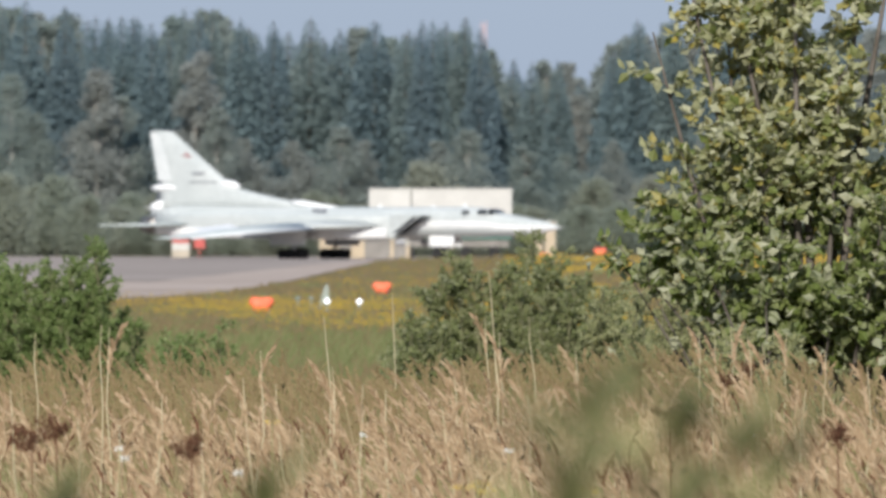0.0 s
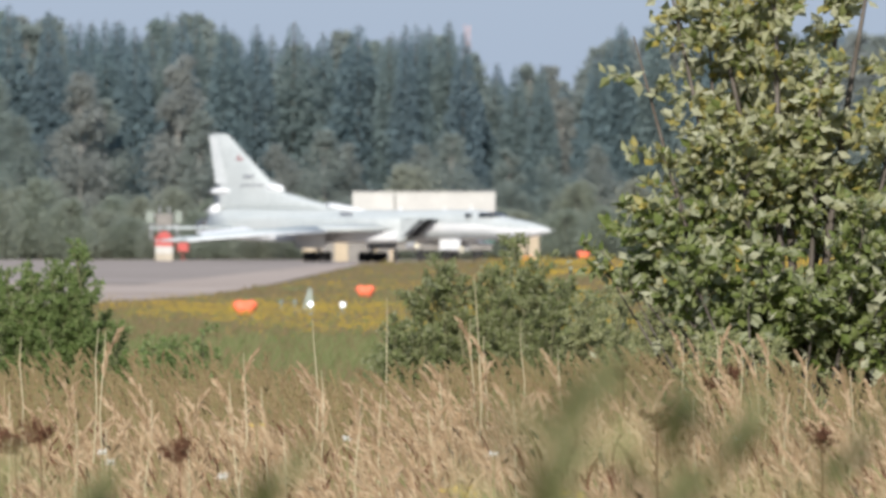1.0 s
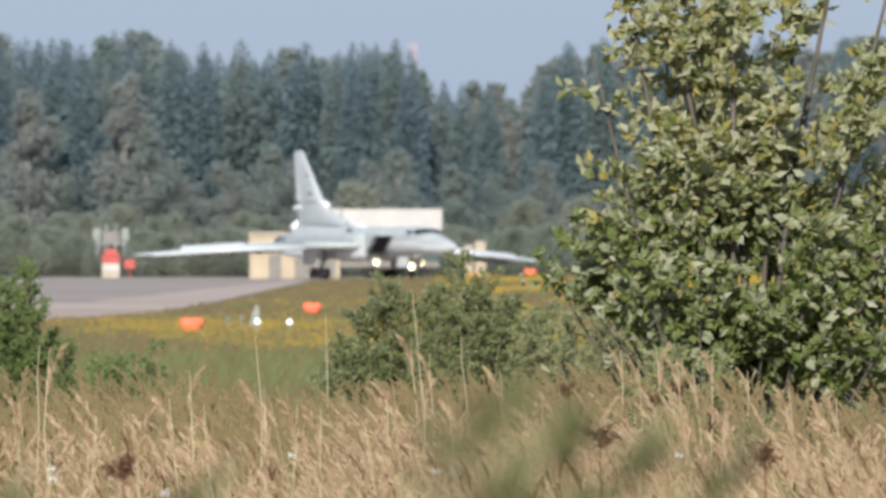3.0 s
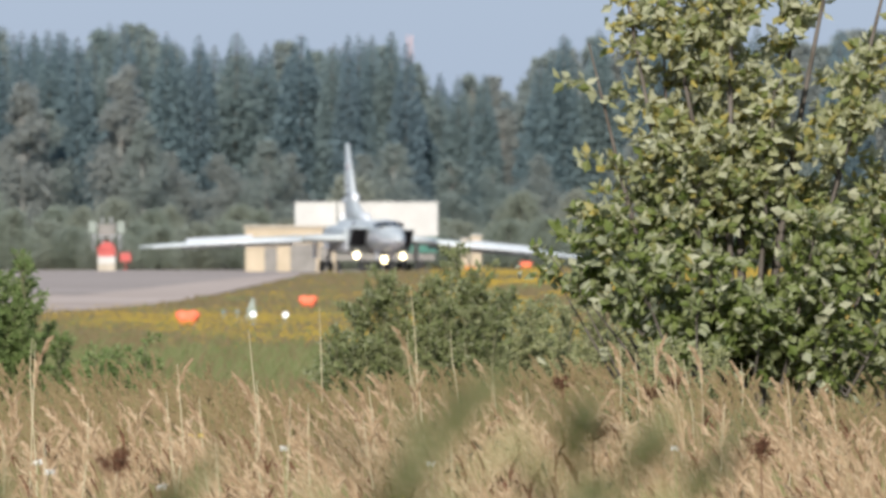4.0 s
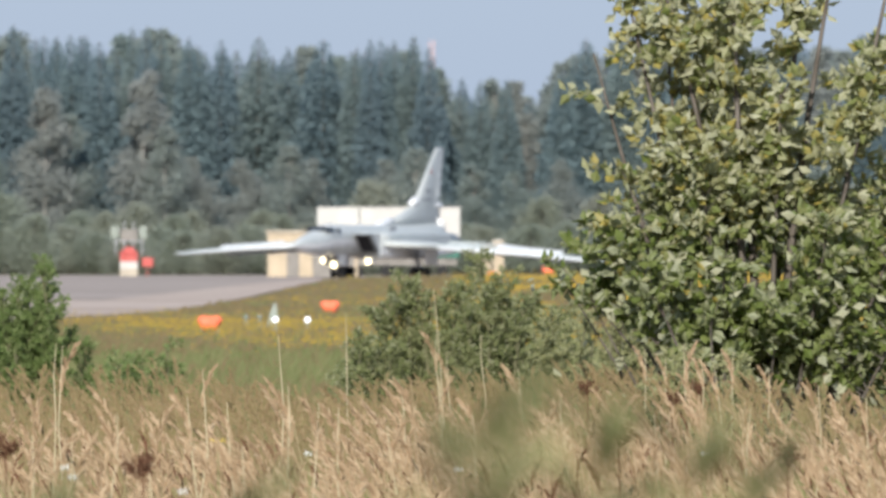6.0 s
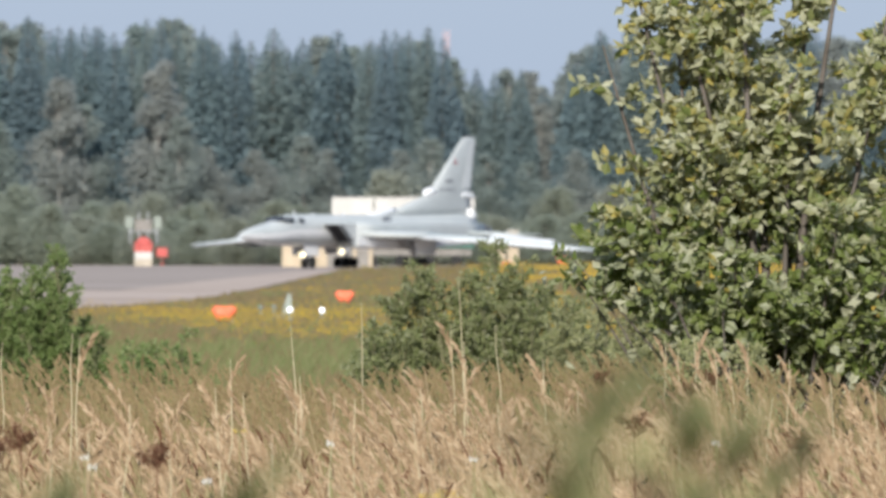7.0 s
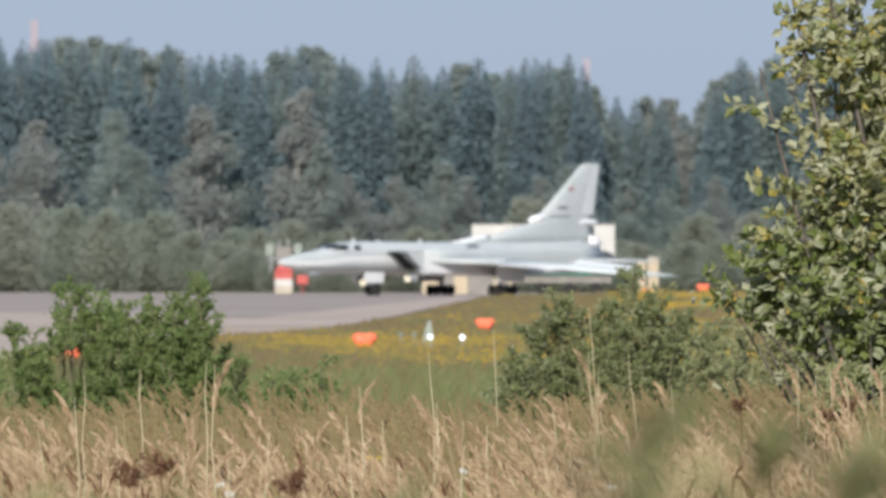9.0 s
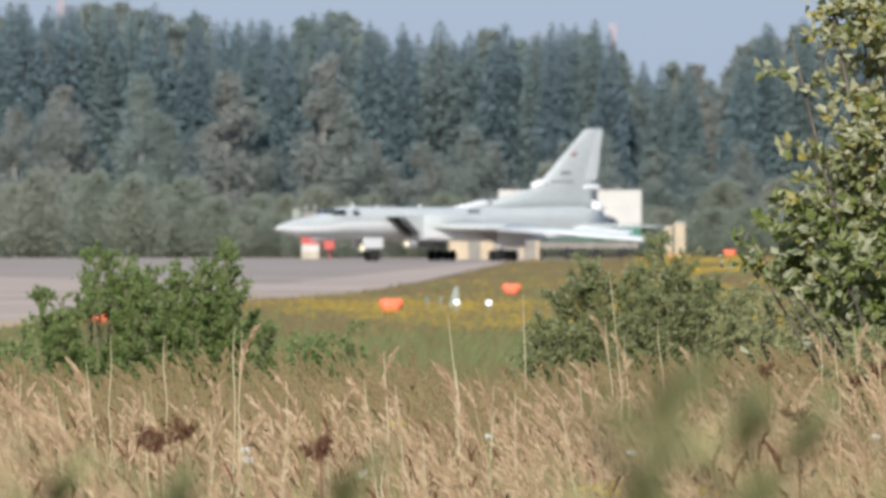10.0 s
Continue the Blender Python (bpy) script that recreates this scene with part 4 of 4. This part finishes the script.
def meadow():
    rng = random.Random(31)
    V1, F1, V2, F2, V3, F3 = [], [], [], [], [], []
    n = 0
    while n < 30000:
        y = math.exp(rng.uniform(math.log(74), math.log(1120)))
        x = place(rng.uniform(-330, 1760), y)
        edge = edge_of_meadow(y)
        if y > 186 and x < edge + 0.15:
            continue
        n += 1
        tall = float(np.interp(y, [74, 150, 230, 420, 650, 900, 1120], [0.75, 0.5, 0.2, 0.2, 0.3, 0.7, 0.9]))
        if y > 450:
            tall *= min(1.0, 0.35 + max(0.0, x - edge) / 14)
        s = rng.uniform(0.55, 1.15) * tall
        g = noise.noise(Vector((x * 0.22, y * 0.012, 5.0)))
        g2 = noise.noise(Vector((x * 0.3, y * 0.03, 15.0)))
        b = Vector((x, y, 0))
        w = 0.008 + y / 20900 * 1.3
        pg = float(np.interp(y, [150, 200, 230, 300, 420], [0.85, 0.62, 0.35, 0.15, 0.06]))
        V, F = (V2, F2) if rng.random() < pg + 0.5 * g2 else (V1, F1)
        for q in range(4):
            blade(V, F, rng, b + Vector((rng.gauss(0, 0.15), rng.gauss(0, 0.15), 0)), s * rng.uniform(0.6, 1), Vector((rng.gauss(0.04, 0.1) * s * 2, 0, 0)), w)
        u = 784 + x / y * 20900
        rich = 1.0 if u > 900 and y > 300 else 0.0
        if 195 < y < 880 and rng.random() < (float(np.interp(y, [195, 215, 285, 320, 520, 700], [0.2, 1.0, 0.85, 0.14, 0.1, 0.02])) + rich) * min(1.0, max(0.0, 0.55 + 2 * g)):
            for q in range(9 if rich else 5):
                c = b + Vector((rng.gauss(0, 0.2), rng.gauss(0, 0.2), s * rng.uniform(0.8, 1.1)))
                quad_leaf(V3, F3, c, (Vector((rng.uniform(-1, 1), 0, 0.5))).normalized(), Vector((0, -0.9, 0.4)).normalized(), w * 1.6, w * 1.1)
        elif y >= 880 and rng.random() < 0.1:
            quad_leaf(V3, F3, b + Vector((0, 0, s)), Vector((1, 0, 0)), Vector((0, -0.9, 0.4)).normalized(), w * 2, w * 1.3)
    tagged(raw("meadow_grass", V1, F1, M_MEADOW), "tawny meadow growth beside the runway", "grass", kind="stuff")
    tagged(raw("meadow_green", V2, F2, M_MEADOWG), "fresh green meadow grass behind the dry grass", "grass", kind="stuff")
    tagged(raw("goldenrod", V3, F3, M_GOLD), "yellow flowering goldenrod in the meadow", "flowers", kind="stuff")


meadow()

# plants that stand singly; each sways about its foot: (thing, x, y, turn, strength, phase)
SWAYERS = []


def tall_weed(u, y, top, seed):
    """Leafy weed close to the viewer, its tip just in view."""
    rng = random.Random(seed)
    x = place(u, y)
    root = thing("leafy_weed", pose(x, y, 0))
    tagged(root, "grey-green leafy weed tip close to the viewer", "weed", "weeds close by")
    V, F = [], []
    tube(V, F, [(0, 0, 0), (0.01, 0, top * 0.5), (0, 0, top)], [0.004, 0.003, 0.0012], 5)
    raw("stem", V, F, M_BLADE, root)
    k = 0
    z = top * 0.55
    while z < top:
        a = k * 2.4 + rng.uniform(-0.3, 0.3)
        V, F = [], []
        d = Vector((math.cos(a), math.sin(a), 0.9)).normalized()
        n = Vector((-math.cos(a) * 0.8, -math.sin(a) * 0.8 - 0.2, 0.6))
        n = (n - d * n.dot(d)).normalized()
        quad_leaf(V, F, Vector((0, 0, z)), d, n, rng.uniform(0.045, 0.075), rng.uniform(0.02, 0.032))
        raw("leaf", V, F, M_WEED, root)
        z += rng.uniform(0.008, 0.018) if z > top * 0.9 else 0.04
        k += 1
    SWAYERS.append((root, x, y, 0.0, 0.8, seed * 0.7))


for u, y, top, seed in ((945, 6.0, 1.645, 1), (990, 7.0, 1.67, 2), (1185, 7.5, 1.638, 3), (1285, 7.5, 1.632, 4), (470, 8.0, 1.585, 5), (95, 8.0, 1.592, 6), (1400, 8.5, 1.6, 7), (-90, 8.0, 1.6, 8)):
    tall_weed(u, y, top, seed)


def dock(u, v, y, seed):
    """Brown dock stalk with clustered seed head."""
    rng = random.Random(seed)
    top = EYE - (v - 423) / 20900 * y
    x = place(u, y)
    root = thing("dock_plant", pose(x, y, 0))
    tagged(root, "withered brown dock stalk with clustered seeds", "weed", "dock stalks")
    V, F = [], []
    tube(V, F, [(0, 0, 0), (0.01, 0, top * 0.6), (0, 0, top)], [0.005, 0.004, 0.002], 5)
    raw("stem", V, F, M_DOCK, root)
    V, F = [], []
    for br in range(6):
        a = rng.uniform(0, 6.28)
        for k in range(70):
            s = rng.random()
            p = Vector((math.cos(a) * 0.06 * s, math.sin(a) * 0.05 * s, top - 0.075 + 0.008 * br + 0.03 * s)) + rnd_dir(rng) * 0.012
            d = rnd_dir(rng)
            n = d.orthogonal().normalized()
            quad_leaf(V, F, p, d, n, 0.009, 0.008)
    tagged(raw("seed_head", V, F, M_DOCK, root, "brown seed cluster"), kind="stuff")
    SWAYERS.append((root, x, y, 0.0, 0.35, seed * 1.3))


for i, (u, v, y) in enumerate(((55, 750, 33), (100, 735, 36), (340, 765, 33), (1185, 715, 40), (1130, 640, 60), (1280, 660, 58), (1480, 745, 36), (1330, 640, 62))):
    dock(u, v, y, 40 + i)


def flower(u, v, y, seed, material, name, label):
    """Small flowering herb: thin stem, a flat head of florets."""
    rng = random.Random(seed)
    top = EYE - (v - 423) / 20900 * y
    x = place(u, y)
    root = thing(name, pose(x, y, 0))
    tagged(root, label, "flower", "meadow flowers")
    V, F = [], []
    tube(V, F, [(0, 0, 0), (0.01, 0, top * 0.6), (0, 0, top)], [0.003, 0.0025, 0.0015], 5)
    raw("stem", V, F, M_BLADE, root)
    V, F = [], []
    r = 0.006 if material is M_PETAL else 0.025
    for k in range(24):
        a, q = rng.uniform(0, 6.28), r * math.sqrt(rng.random())
        p = Vector((q * math.cos(a), q * math.sin(a), top + rng.uniform(-0.006, 0.006)))
        quad_leaf(V, F, p, Vector((math.cos(a), math.sin(a), 0.3)).normalized(), Vector((0, -0.7, 0.7)), 0.008, 0.007)
    tagged(raw("flower_head", V, F, material, root), kind="stuff")
    SWAYERS.append((root, x, y, 0.0, 0.5, seed * 0.6))


for i, (u, v, y) in enumerate(((208, 795, 33), (640, 770, 36), (420, 838, 30), (222, 812, 32), (900, 800, 33), (1330, 770, 36))):
    flower(u, v, y, 200 + i, M_PETAL, "white_daisy", "small white daisy in the dry grass")
for i, (u, v, y) in enumerate(((820, 862, 29), (840, 858, 29.5), (856, 870, 29), (480, 748, 38), (1040, 868, 29))):
    flower(u, v, y, 220 + i, M_YELLOW, "tansy_plant", "yellow flowering tansy in the dry grass")


def lone_stalk(u, v, y, seed, plumed):
    """Tall pale stalk that rises over the grass."""
    rng = random.Random(seed)
    top = EYE - (v - 423) / 20900 * y
    x = place(u, y)
    root = thing("reed_stalk", pose(x, y, 0))
    tagged(root, "tall pale dry reed stalk above the grass", "reed", "lone reed stalks")
    lx = rng.uniform(-0.12, 0.04)
    V, F = [], []
    kink = [rng.uniform(-0.018, 0.018) for _ in range(4)]
    tube(V, F, [(-lx, 0, 0), (-lx * 0.6 + kink[0], 0, top * 0.4), (-lx * 0.4 + kink[1], 0, top * 0.6), (-lx * 0.25 + kink[2], 0, top * 0.75), (-lx * 0.1 + kink[3] * 0.6, 0, top * 0.9), (0, 0, top)], [0.004, 0.0036, 0.0032, 0.0028, 0.0022, 0.0013], 5)
    raw("stalk", V, F, M_PALE, root)
    if plumed:
        V, F = [], []
        plume(V, F, rng, Vector((-lx * 0.3, 0, top * 0.75)), Vector((0, 0, top)), rng.uniform(0.18, 0.27))
        raw("plume", V, F, M_PLUME, root, "tan feathery seed head")
    for q in range(2):
        V, F = [], []
        blade(V, F, rng, Vector((-lx * 0.6, 0, top * rng.uniform(0.2, 0.5))), 0.35, Vector((rng.choice((-1, 1)) * rng.uniform(0.1, 0.25), 0, 0)), 0.005)
        raw("blade", V, F, M_STRAW, root)
    SWAYERS.append((root, x, y, 0.0, 1.0, seed * 0.9))


for i, (u, v, y, pl) in enumerate(((862, 480, 62, False), (858, 560, 60, True), (575, 560, 55, False), (190, 575, 52, False), (205, 580, 50, True), (65, 590, 55, False), (455, 620, 46, True), (430, 670, 42, True), (490, 680, 44, True), (590, 650, 43, True), (650, 680, 40, True),
                                   (690, 690, 45, True), (800, 660, 48, True), (870, 640, 50, True), (930, 700, 42, True), (215, 750, 36, True), (290, 700, 40, True), (30, 690, 42, True), (150, 740, 37, True), (355, 780, 35, True), (525, 760, 36, True), (780, 720, 40, True),
                                   (-60, 640, 46, True), (-120, 700, 40, True), (-190, 660, 44, True), (-30, 600, 56, False), (1080, 670, 48, True), (1250, 700, 44, True), (1420, 690, 46, True), (1530, 650, 52, True), (1610, 670, 48, True), (700, 520, 66, False), (940, 560, 64, False), (880, 590, 60, True), (1010, 620, 52, True), (1232, 585, 62, True), (1262, 600, 61, True), (1290, 578, 63, True), (1325, 600, 60, True), (1350, 612, 62, True), (1385, 590, 63, True), (1450, 620, 60, True))):
    lone_stalk(u, v, y, 100 + i, pl)


# ================= airfield things =================
def white_shelter():
    y = 1065.0
    root = thing("shelter_trailer", pose(place(780, y), y, 0))
    sc = y / 20900
    tagged(root, "white box-body trailer with green base beside the runway", "trailer")
    for u0, u1 in ((653, 727), (729, 906)):
        x0, x1 = (u0 - 780) * sc, (u1 - 780) * sc
        bm = bmesh.new()
        box(bm, x0, x1, -1.3, 1.3, 3.15, 6.25, 0.06)
        b = part("box_body", bm, M_BOX, root, "white panelled box body")
        k = max(2, int((x1 - x0) / 1.5))
        for i in range(1, k):
            xx = x0 + (x1 - x0) * i / k
            bm = bmesh.new()
            box(bm, xx - 0.03, xx + 0.03, -1.34, -1.3, 3.2, 6.2)
            part("rib", bm, M_BOX, b)
        bm = bmesh.new()
        box(bm, x0 - 0.03, x1 + 0.03, -1.36, 1.36, 6.2, 6.3, 0.02)
        part("roof_edge", bm, M_BOX, b)
    bm = bmesh.new()
    box(bm, (655 - 780) * sc, (904 - 780) * sc, -1.2, 1.2, 1.7, 3.15, 0.04)
    part("base", bm, M_GREEN, root, "green base frame")
    bm = bmesh.new()
    box(bm, (660 - 780) * sc, (900 - 780) * sc, -1.0, 1.0, 1.0, 1.7, 0.04)
    part("chassis", bm, M_DOOR, root, "dark grey chassis")
    for i in range(5):
        xx = (675 + i * 50 - 780) * sc
        for s in (-1, 1):
            part("wheel", wheel((xx, s * 1.1, 0.53), 0.53, 0.3), M_TYRE, root)


def beige_house():
    y = 1050.0
    sc = y / 20900
    root = thing("service_building", pose(place(645, y), y, 0))
    tagged(root, "low beige rendered service building with grey doors", "building")
    w = 80 * sc
    bm = bmesh.new()
    box(bm, -w, w, 0, 5, 0, 3.9, 0.03)
    part("wall", bm, M_BEIGE, root)
    bm = bmesh.new()
    box(bm, -w - 0.15, w + 0.15, -0.15, 5.15, 3.9, 4.15, 0.03)
    part("roof", bm, M_ROOF, root)
    for x0, x1, z1 in ((-2.3, -1.2, 2.2), (0.0, 2.3, 2.5), (2.6, 3.7, 2.3)):
        bm = bmesh.new()
        box(bm, x0, x1, -0.06, 0.05, 0.0, z1, 0.01)
        d = part("door", bm, M_DOOR, root, "grey steel door")
        bm = bmesh.new()
        box(bm, x0 - 0.1, x1 + 0.1, -0.1, -0.0, z1, z1 + 0.12)
        part("lintel", bm, M_BEIGE, d)


def marker_hut():
    y = 1075.0
    sc = y / 20900
    root = thing("antenna_hut", pose(place(320, y), y, 0))
    tagged(root, "small red and white hut with grey aerial frame", "hut")
    for i in range(3):
        bm = bmesh.new()
        box(bm, -0.8, 0.8, -0.7, 0.7, 0.05 + i * 0.66, 0.05 + (i + 1) * 0.66 - 0.004, 0.02)
        part("wall_band", bm, (M_ROOF, M_BOX, M_HUTR)[i], root, ("dull grey base band", "white band", "red band")[i])
    bm = bmesh.new()
    v = [bm.verts.new(p) for p in ((-0.9, -0.8, 2.03), (0.9, -0.8, 2.03), (0.9, 0.8, 2.03), (-0.9, 0.8, 2.03), (-0.3, 0, 2.7), (0.3, 0, 2.7))]
    for q in ((0, 1, 5, 4), (2, 3, 4, 5), (1, 2, 5), (3, 0, 4), (3, 2, 1, 0)):
        bm.faces.new([v[i] for i in q])
    part("roof", bm, M_HUTR, root, "red roof")
    bm = bmesh.new()
    box(bm, 1.2, 2.2, -0.5, 0.5, 0.9, 1.7, 0.03)
    rod(bm, (1.7, 0, 0), (1.7, 0, 0.9), 0.06)
    part("cabinet", bm, M_HUTR, root, "red cabinet on a post")
    for x in (-1.2, -0.4, 0.4, 1.2):
        bm = bmesh.new()
        rod(bm, (x, 0, 2.0), (x, 0, 4.6 if abs(x) > 1 else 5.0), 0.06)
        part("mast", bm, M_STRUT, root)
    for x in (-1.3, 1.3):
        bm = bmesh.new()
        box(bm, x - 0.35, x + 0.35, -0.12, 0.12, 3.5, 4.6, 0.03)
        part("aerial_panel", bm, M_LIGHTMETAL, root, "grey aerial panel")
    bm = bmesh.new()
    box(bm, -0.75, 0.75, -0.1, 0.1, 3.3, 4.3, 0.03)
    part("aerial_screen", bm, M_DOOR, root, "dark aerial screen")
    bm = bmesh.new()
    for z in (3.2, 4.2):
        rod(bm, (-1.3, 0, z), (1.3, 0, z), 0.05)
    part("crossbar", bm, M_STRUT, root)


def small_cabin():
    y = 1040.0
    root = thing("equipment_cabin", pose(place(966, y), y, 0))
    tagged(root, "small pale equipment cabin with twin boxes", "cabin")
    for x0, x1, z1 in ((-0.95, -0.3, 2.9), (-0.1, 0.85, 3.2)):
        bm = bmesh.new()
        box(bm, x0, x1, -0.5, 0.5, 0.0, z1, 0.03)
        b = part("box_body", bm, M_BEIGE, root)
        bm = bmesh.new()
        box(bm, x0 - 0.05, x1 + 0.05, -0.56, 0.56, z1, z1 + 0.1, 0.02)
        part("lid", bm, M_BOX, b)


def orange_marker(u, v, w, h=None):
    """Board marker on the meadow; the sight line's drop below the horizon gives its distance."""
    y = EYE * 20900 / v
    half = w / 2 * y / 20900
    h = h or half * 1.35
    root = thing("orange_marker", pose(place(u, y), y, 0, 0, 0, random.uniform(-8, 8)))
    tagged(root, "bright orange airfield marker drum lying in the grass", "marker", "orange markers")
    bm = bmesh.new()
    n = 14
    rings = []
    for k, r in ((-1, 0.42), (-0.9, 0.78), (-0.6, 1.0), (0.0, 0.86), (0.6, 1.0), (0.9, 0.78), (1, 0.42)):
        rings.append([(half * k * (0.84 + 0.18 * math.sin(2 * math.pi * i / n)), h * 0.5 * r * math.cos(2 * math.pi * i / n), h * 0.5 + 0.05 + h * 0.5 * r * math.sin(2 * math.pi * i / n)) for i in range(n)])
    loft(bm, rings)
    part("drum", bm, M_ORANGE, root, smooth=False)
    for s in (-0.6, 0.6):
        bm = bmesh.new()
        rod(bm, (half * s, 0, 0), (half * s, 0, 0.25), 0.03)
        part("stand", bm, M_STRUT, root)


def far_mast(u, v, y):
    """Slim lattice mast beyond the wood, in white and haze-paled red lengths."""
    top = EYE - (v - 423) / 20900 * y
    root = thing("lattice_mast", pose(place(u, y), y, 0))
    tagged(root, "distant red and white lattice mast beyond the wood, red paled with painted haze", "mast", "masts beyond the wood")
    n = 7
    for k in range(n):
        z0, z1 = top * k / n, top * (k + 1) / n - 0.01
        w0, w1 = 0.9 - 0.6 * k / n, 0.9 - 0.6 * (k + 1) / n
        bm = bmesh.new()
        for sx in (-1, 1):
            for sy in (-1, 1):
                rod(bm, (sx * w0, sy * w0, z0), (sx * w1, sy * w1, z1), 0.07, 0.07, 5)
        for sy in (-1, 1):
            rod(bm, (-w0, sy * w0, z0), (w1, sy * w1, z1), 0.05, 0.05, 5)
            rod(bm, (w0, sy * w0, z0), (-w1, sy * w1, z1), 0.05, 0.05, 5)
        part("mast_section", bm, M_HAZEMASTR if k % 2 == 0 else M_MASTW, root)


far_mast(856, 38, 1500)
far_mast(-122, -30, 1500)
white_shelter()
beige_house()
marker_hut()
small_cabin()
for u, v, w in ((463, 136, 44), (676, 102, 34), (962, 40, 22), (1062, 32, 22), (-58, 158, 44)):
    orange_marker(u, v, w)


def light_unit(u, v, tall, glass):
    y = EYE * 20900 / v
    root = thing("runway_light", pose(place(u, y), y, 0))
    tagged(root, "grey-green runway light housing on a low pad", "runway light", "runway lights")
    bm = bmesh.new()
    box(bm, -0.16, 0.16, -0.16, 0.16, 0, 0.08, 0.01)
    part("pad", bm, M_LIGHTMETAL, root)
    if tall:
        bm = bmesh.new()
        loft(bm, [[(-0.15, -0.1, 0.08), (0.15, -0.1, 0.08), (0.15, 0.1, 0.08), (-0.15, 0.1, 0.08)], [(-0.08, -0.06, 0.35), (0.11, -0.06, 0.35), (0.11, 0.06, 0.35), (-0.08, 0.06, 0.35)], [(0.01, -0.03, 0.62), (0.08, -0.03, 0.62), (0.08, 0.03, 0.62), (0.01, 0.03, 0.62)]])
        part("shield", bm, M_LIGHTMETAL, root)
    else:
        bm = bmesh.new()
        rod(bm, (0, 0, 0.08), (0, 0, 0.22), 0.03)
        part("post", bm, M_LIGHTMETAL, root)
        bm = bmesh.new()
        bmesh.ops.create_icosphere(bm, subdivisions=2, radius=0.065, matrix=Matrix.Translation((0, 0, 0.28)))
        part("lamp_head", bm, glass, root, smooth=True)


light_unit(575, 126, True, M_LIGHTMETAL)
light_unit(636, 132, False, M_RUNLAMP)
light_unit(579, 131, False, M_RUNLAMP)
light_unit(1038, 92, False, M_AMBER)
light_unit(527, 127, False, M_LIGHTMETAL)
light_unit(551, 126, False, M_LIGHTMETAL)


# ================= what moves =================
def motions():
    # the bomber turns off towards the viewer and away to the other side (seconds, x, y, heading)
    rows = [(0, -11.07, 1015.0, -32.5), (0.5, -8.9, 1013.2, -39.2), (1, -6.96, 1011.2, -45.6), (1.75, -4.35, 1007.6, -55.0), (2.5, -2.30, 1004.2, -64.3), (3.5, -0.75, 1000.0, -77.2), (4.5, -0.18, 995.7, -89.5),
            (5.5, -0.42, 991.8, -101.5), (6.5, -1.25, 988.4, -112.3), (7.0, -2.1, 986.8, -117.6), (7.5, -3.1, 985.2, -122.3), (8.25, -4.6, 983.0, -126.4), (9, -6.2, 981.0, -128.8), (9.5, -7.25, 979.9, -129.3), (10, -8.3, 978.8, -129.5)]
    walk(plane, [(t, pose(x, y, 0.035, -1.4 * math.exp(-((t - 4.2) / 3.0) ** 2), 0, h)) for t, x, y, h in rows])
    # the wind moves the willow
    sway = [(0, 0.2), (1, 0.5), (2.5, -0.4), (3.6, -0.9), (5.0, -0.9), (5.8, 0.6), (6.5, 1.7), (7.5, 1.6), (8.2, 0.4), (9, -0.2), (10, -0.6)]
    for ob, x, y, turn, amount, phase in SWAYERS:
        rows = []
        for i in range(21):
            t = i * 0.5
            gust = math.sin(1.1 * t + 0.35 * x) + 0.6 * math.sin(2.7 * t + phase) + 0.35 * math.sin(4.3 * t + 2 * phase)
            rows.append((t, pose(x, y, 0, 0.3 * amount * math.sin(2.1 * t + phase), amount * gust, turn)))
        walk(ob, rows)
    for ob, x, y, k in ((shrub, place(930, 100), 100, 0.3), (sapl, place(42, 100), 100, 0.45)):
        walk(ob, [(i * 0.5, pose(x, y, 0, 0, k * math.sin(0.55 * i + x), 0)) for i in range(21)])
    walk(willow, [(t, pose(WILLOW_X, WILLOW_Y, 0, 0, -a, 0)) for t, a in sway])


motions()
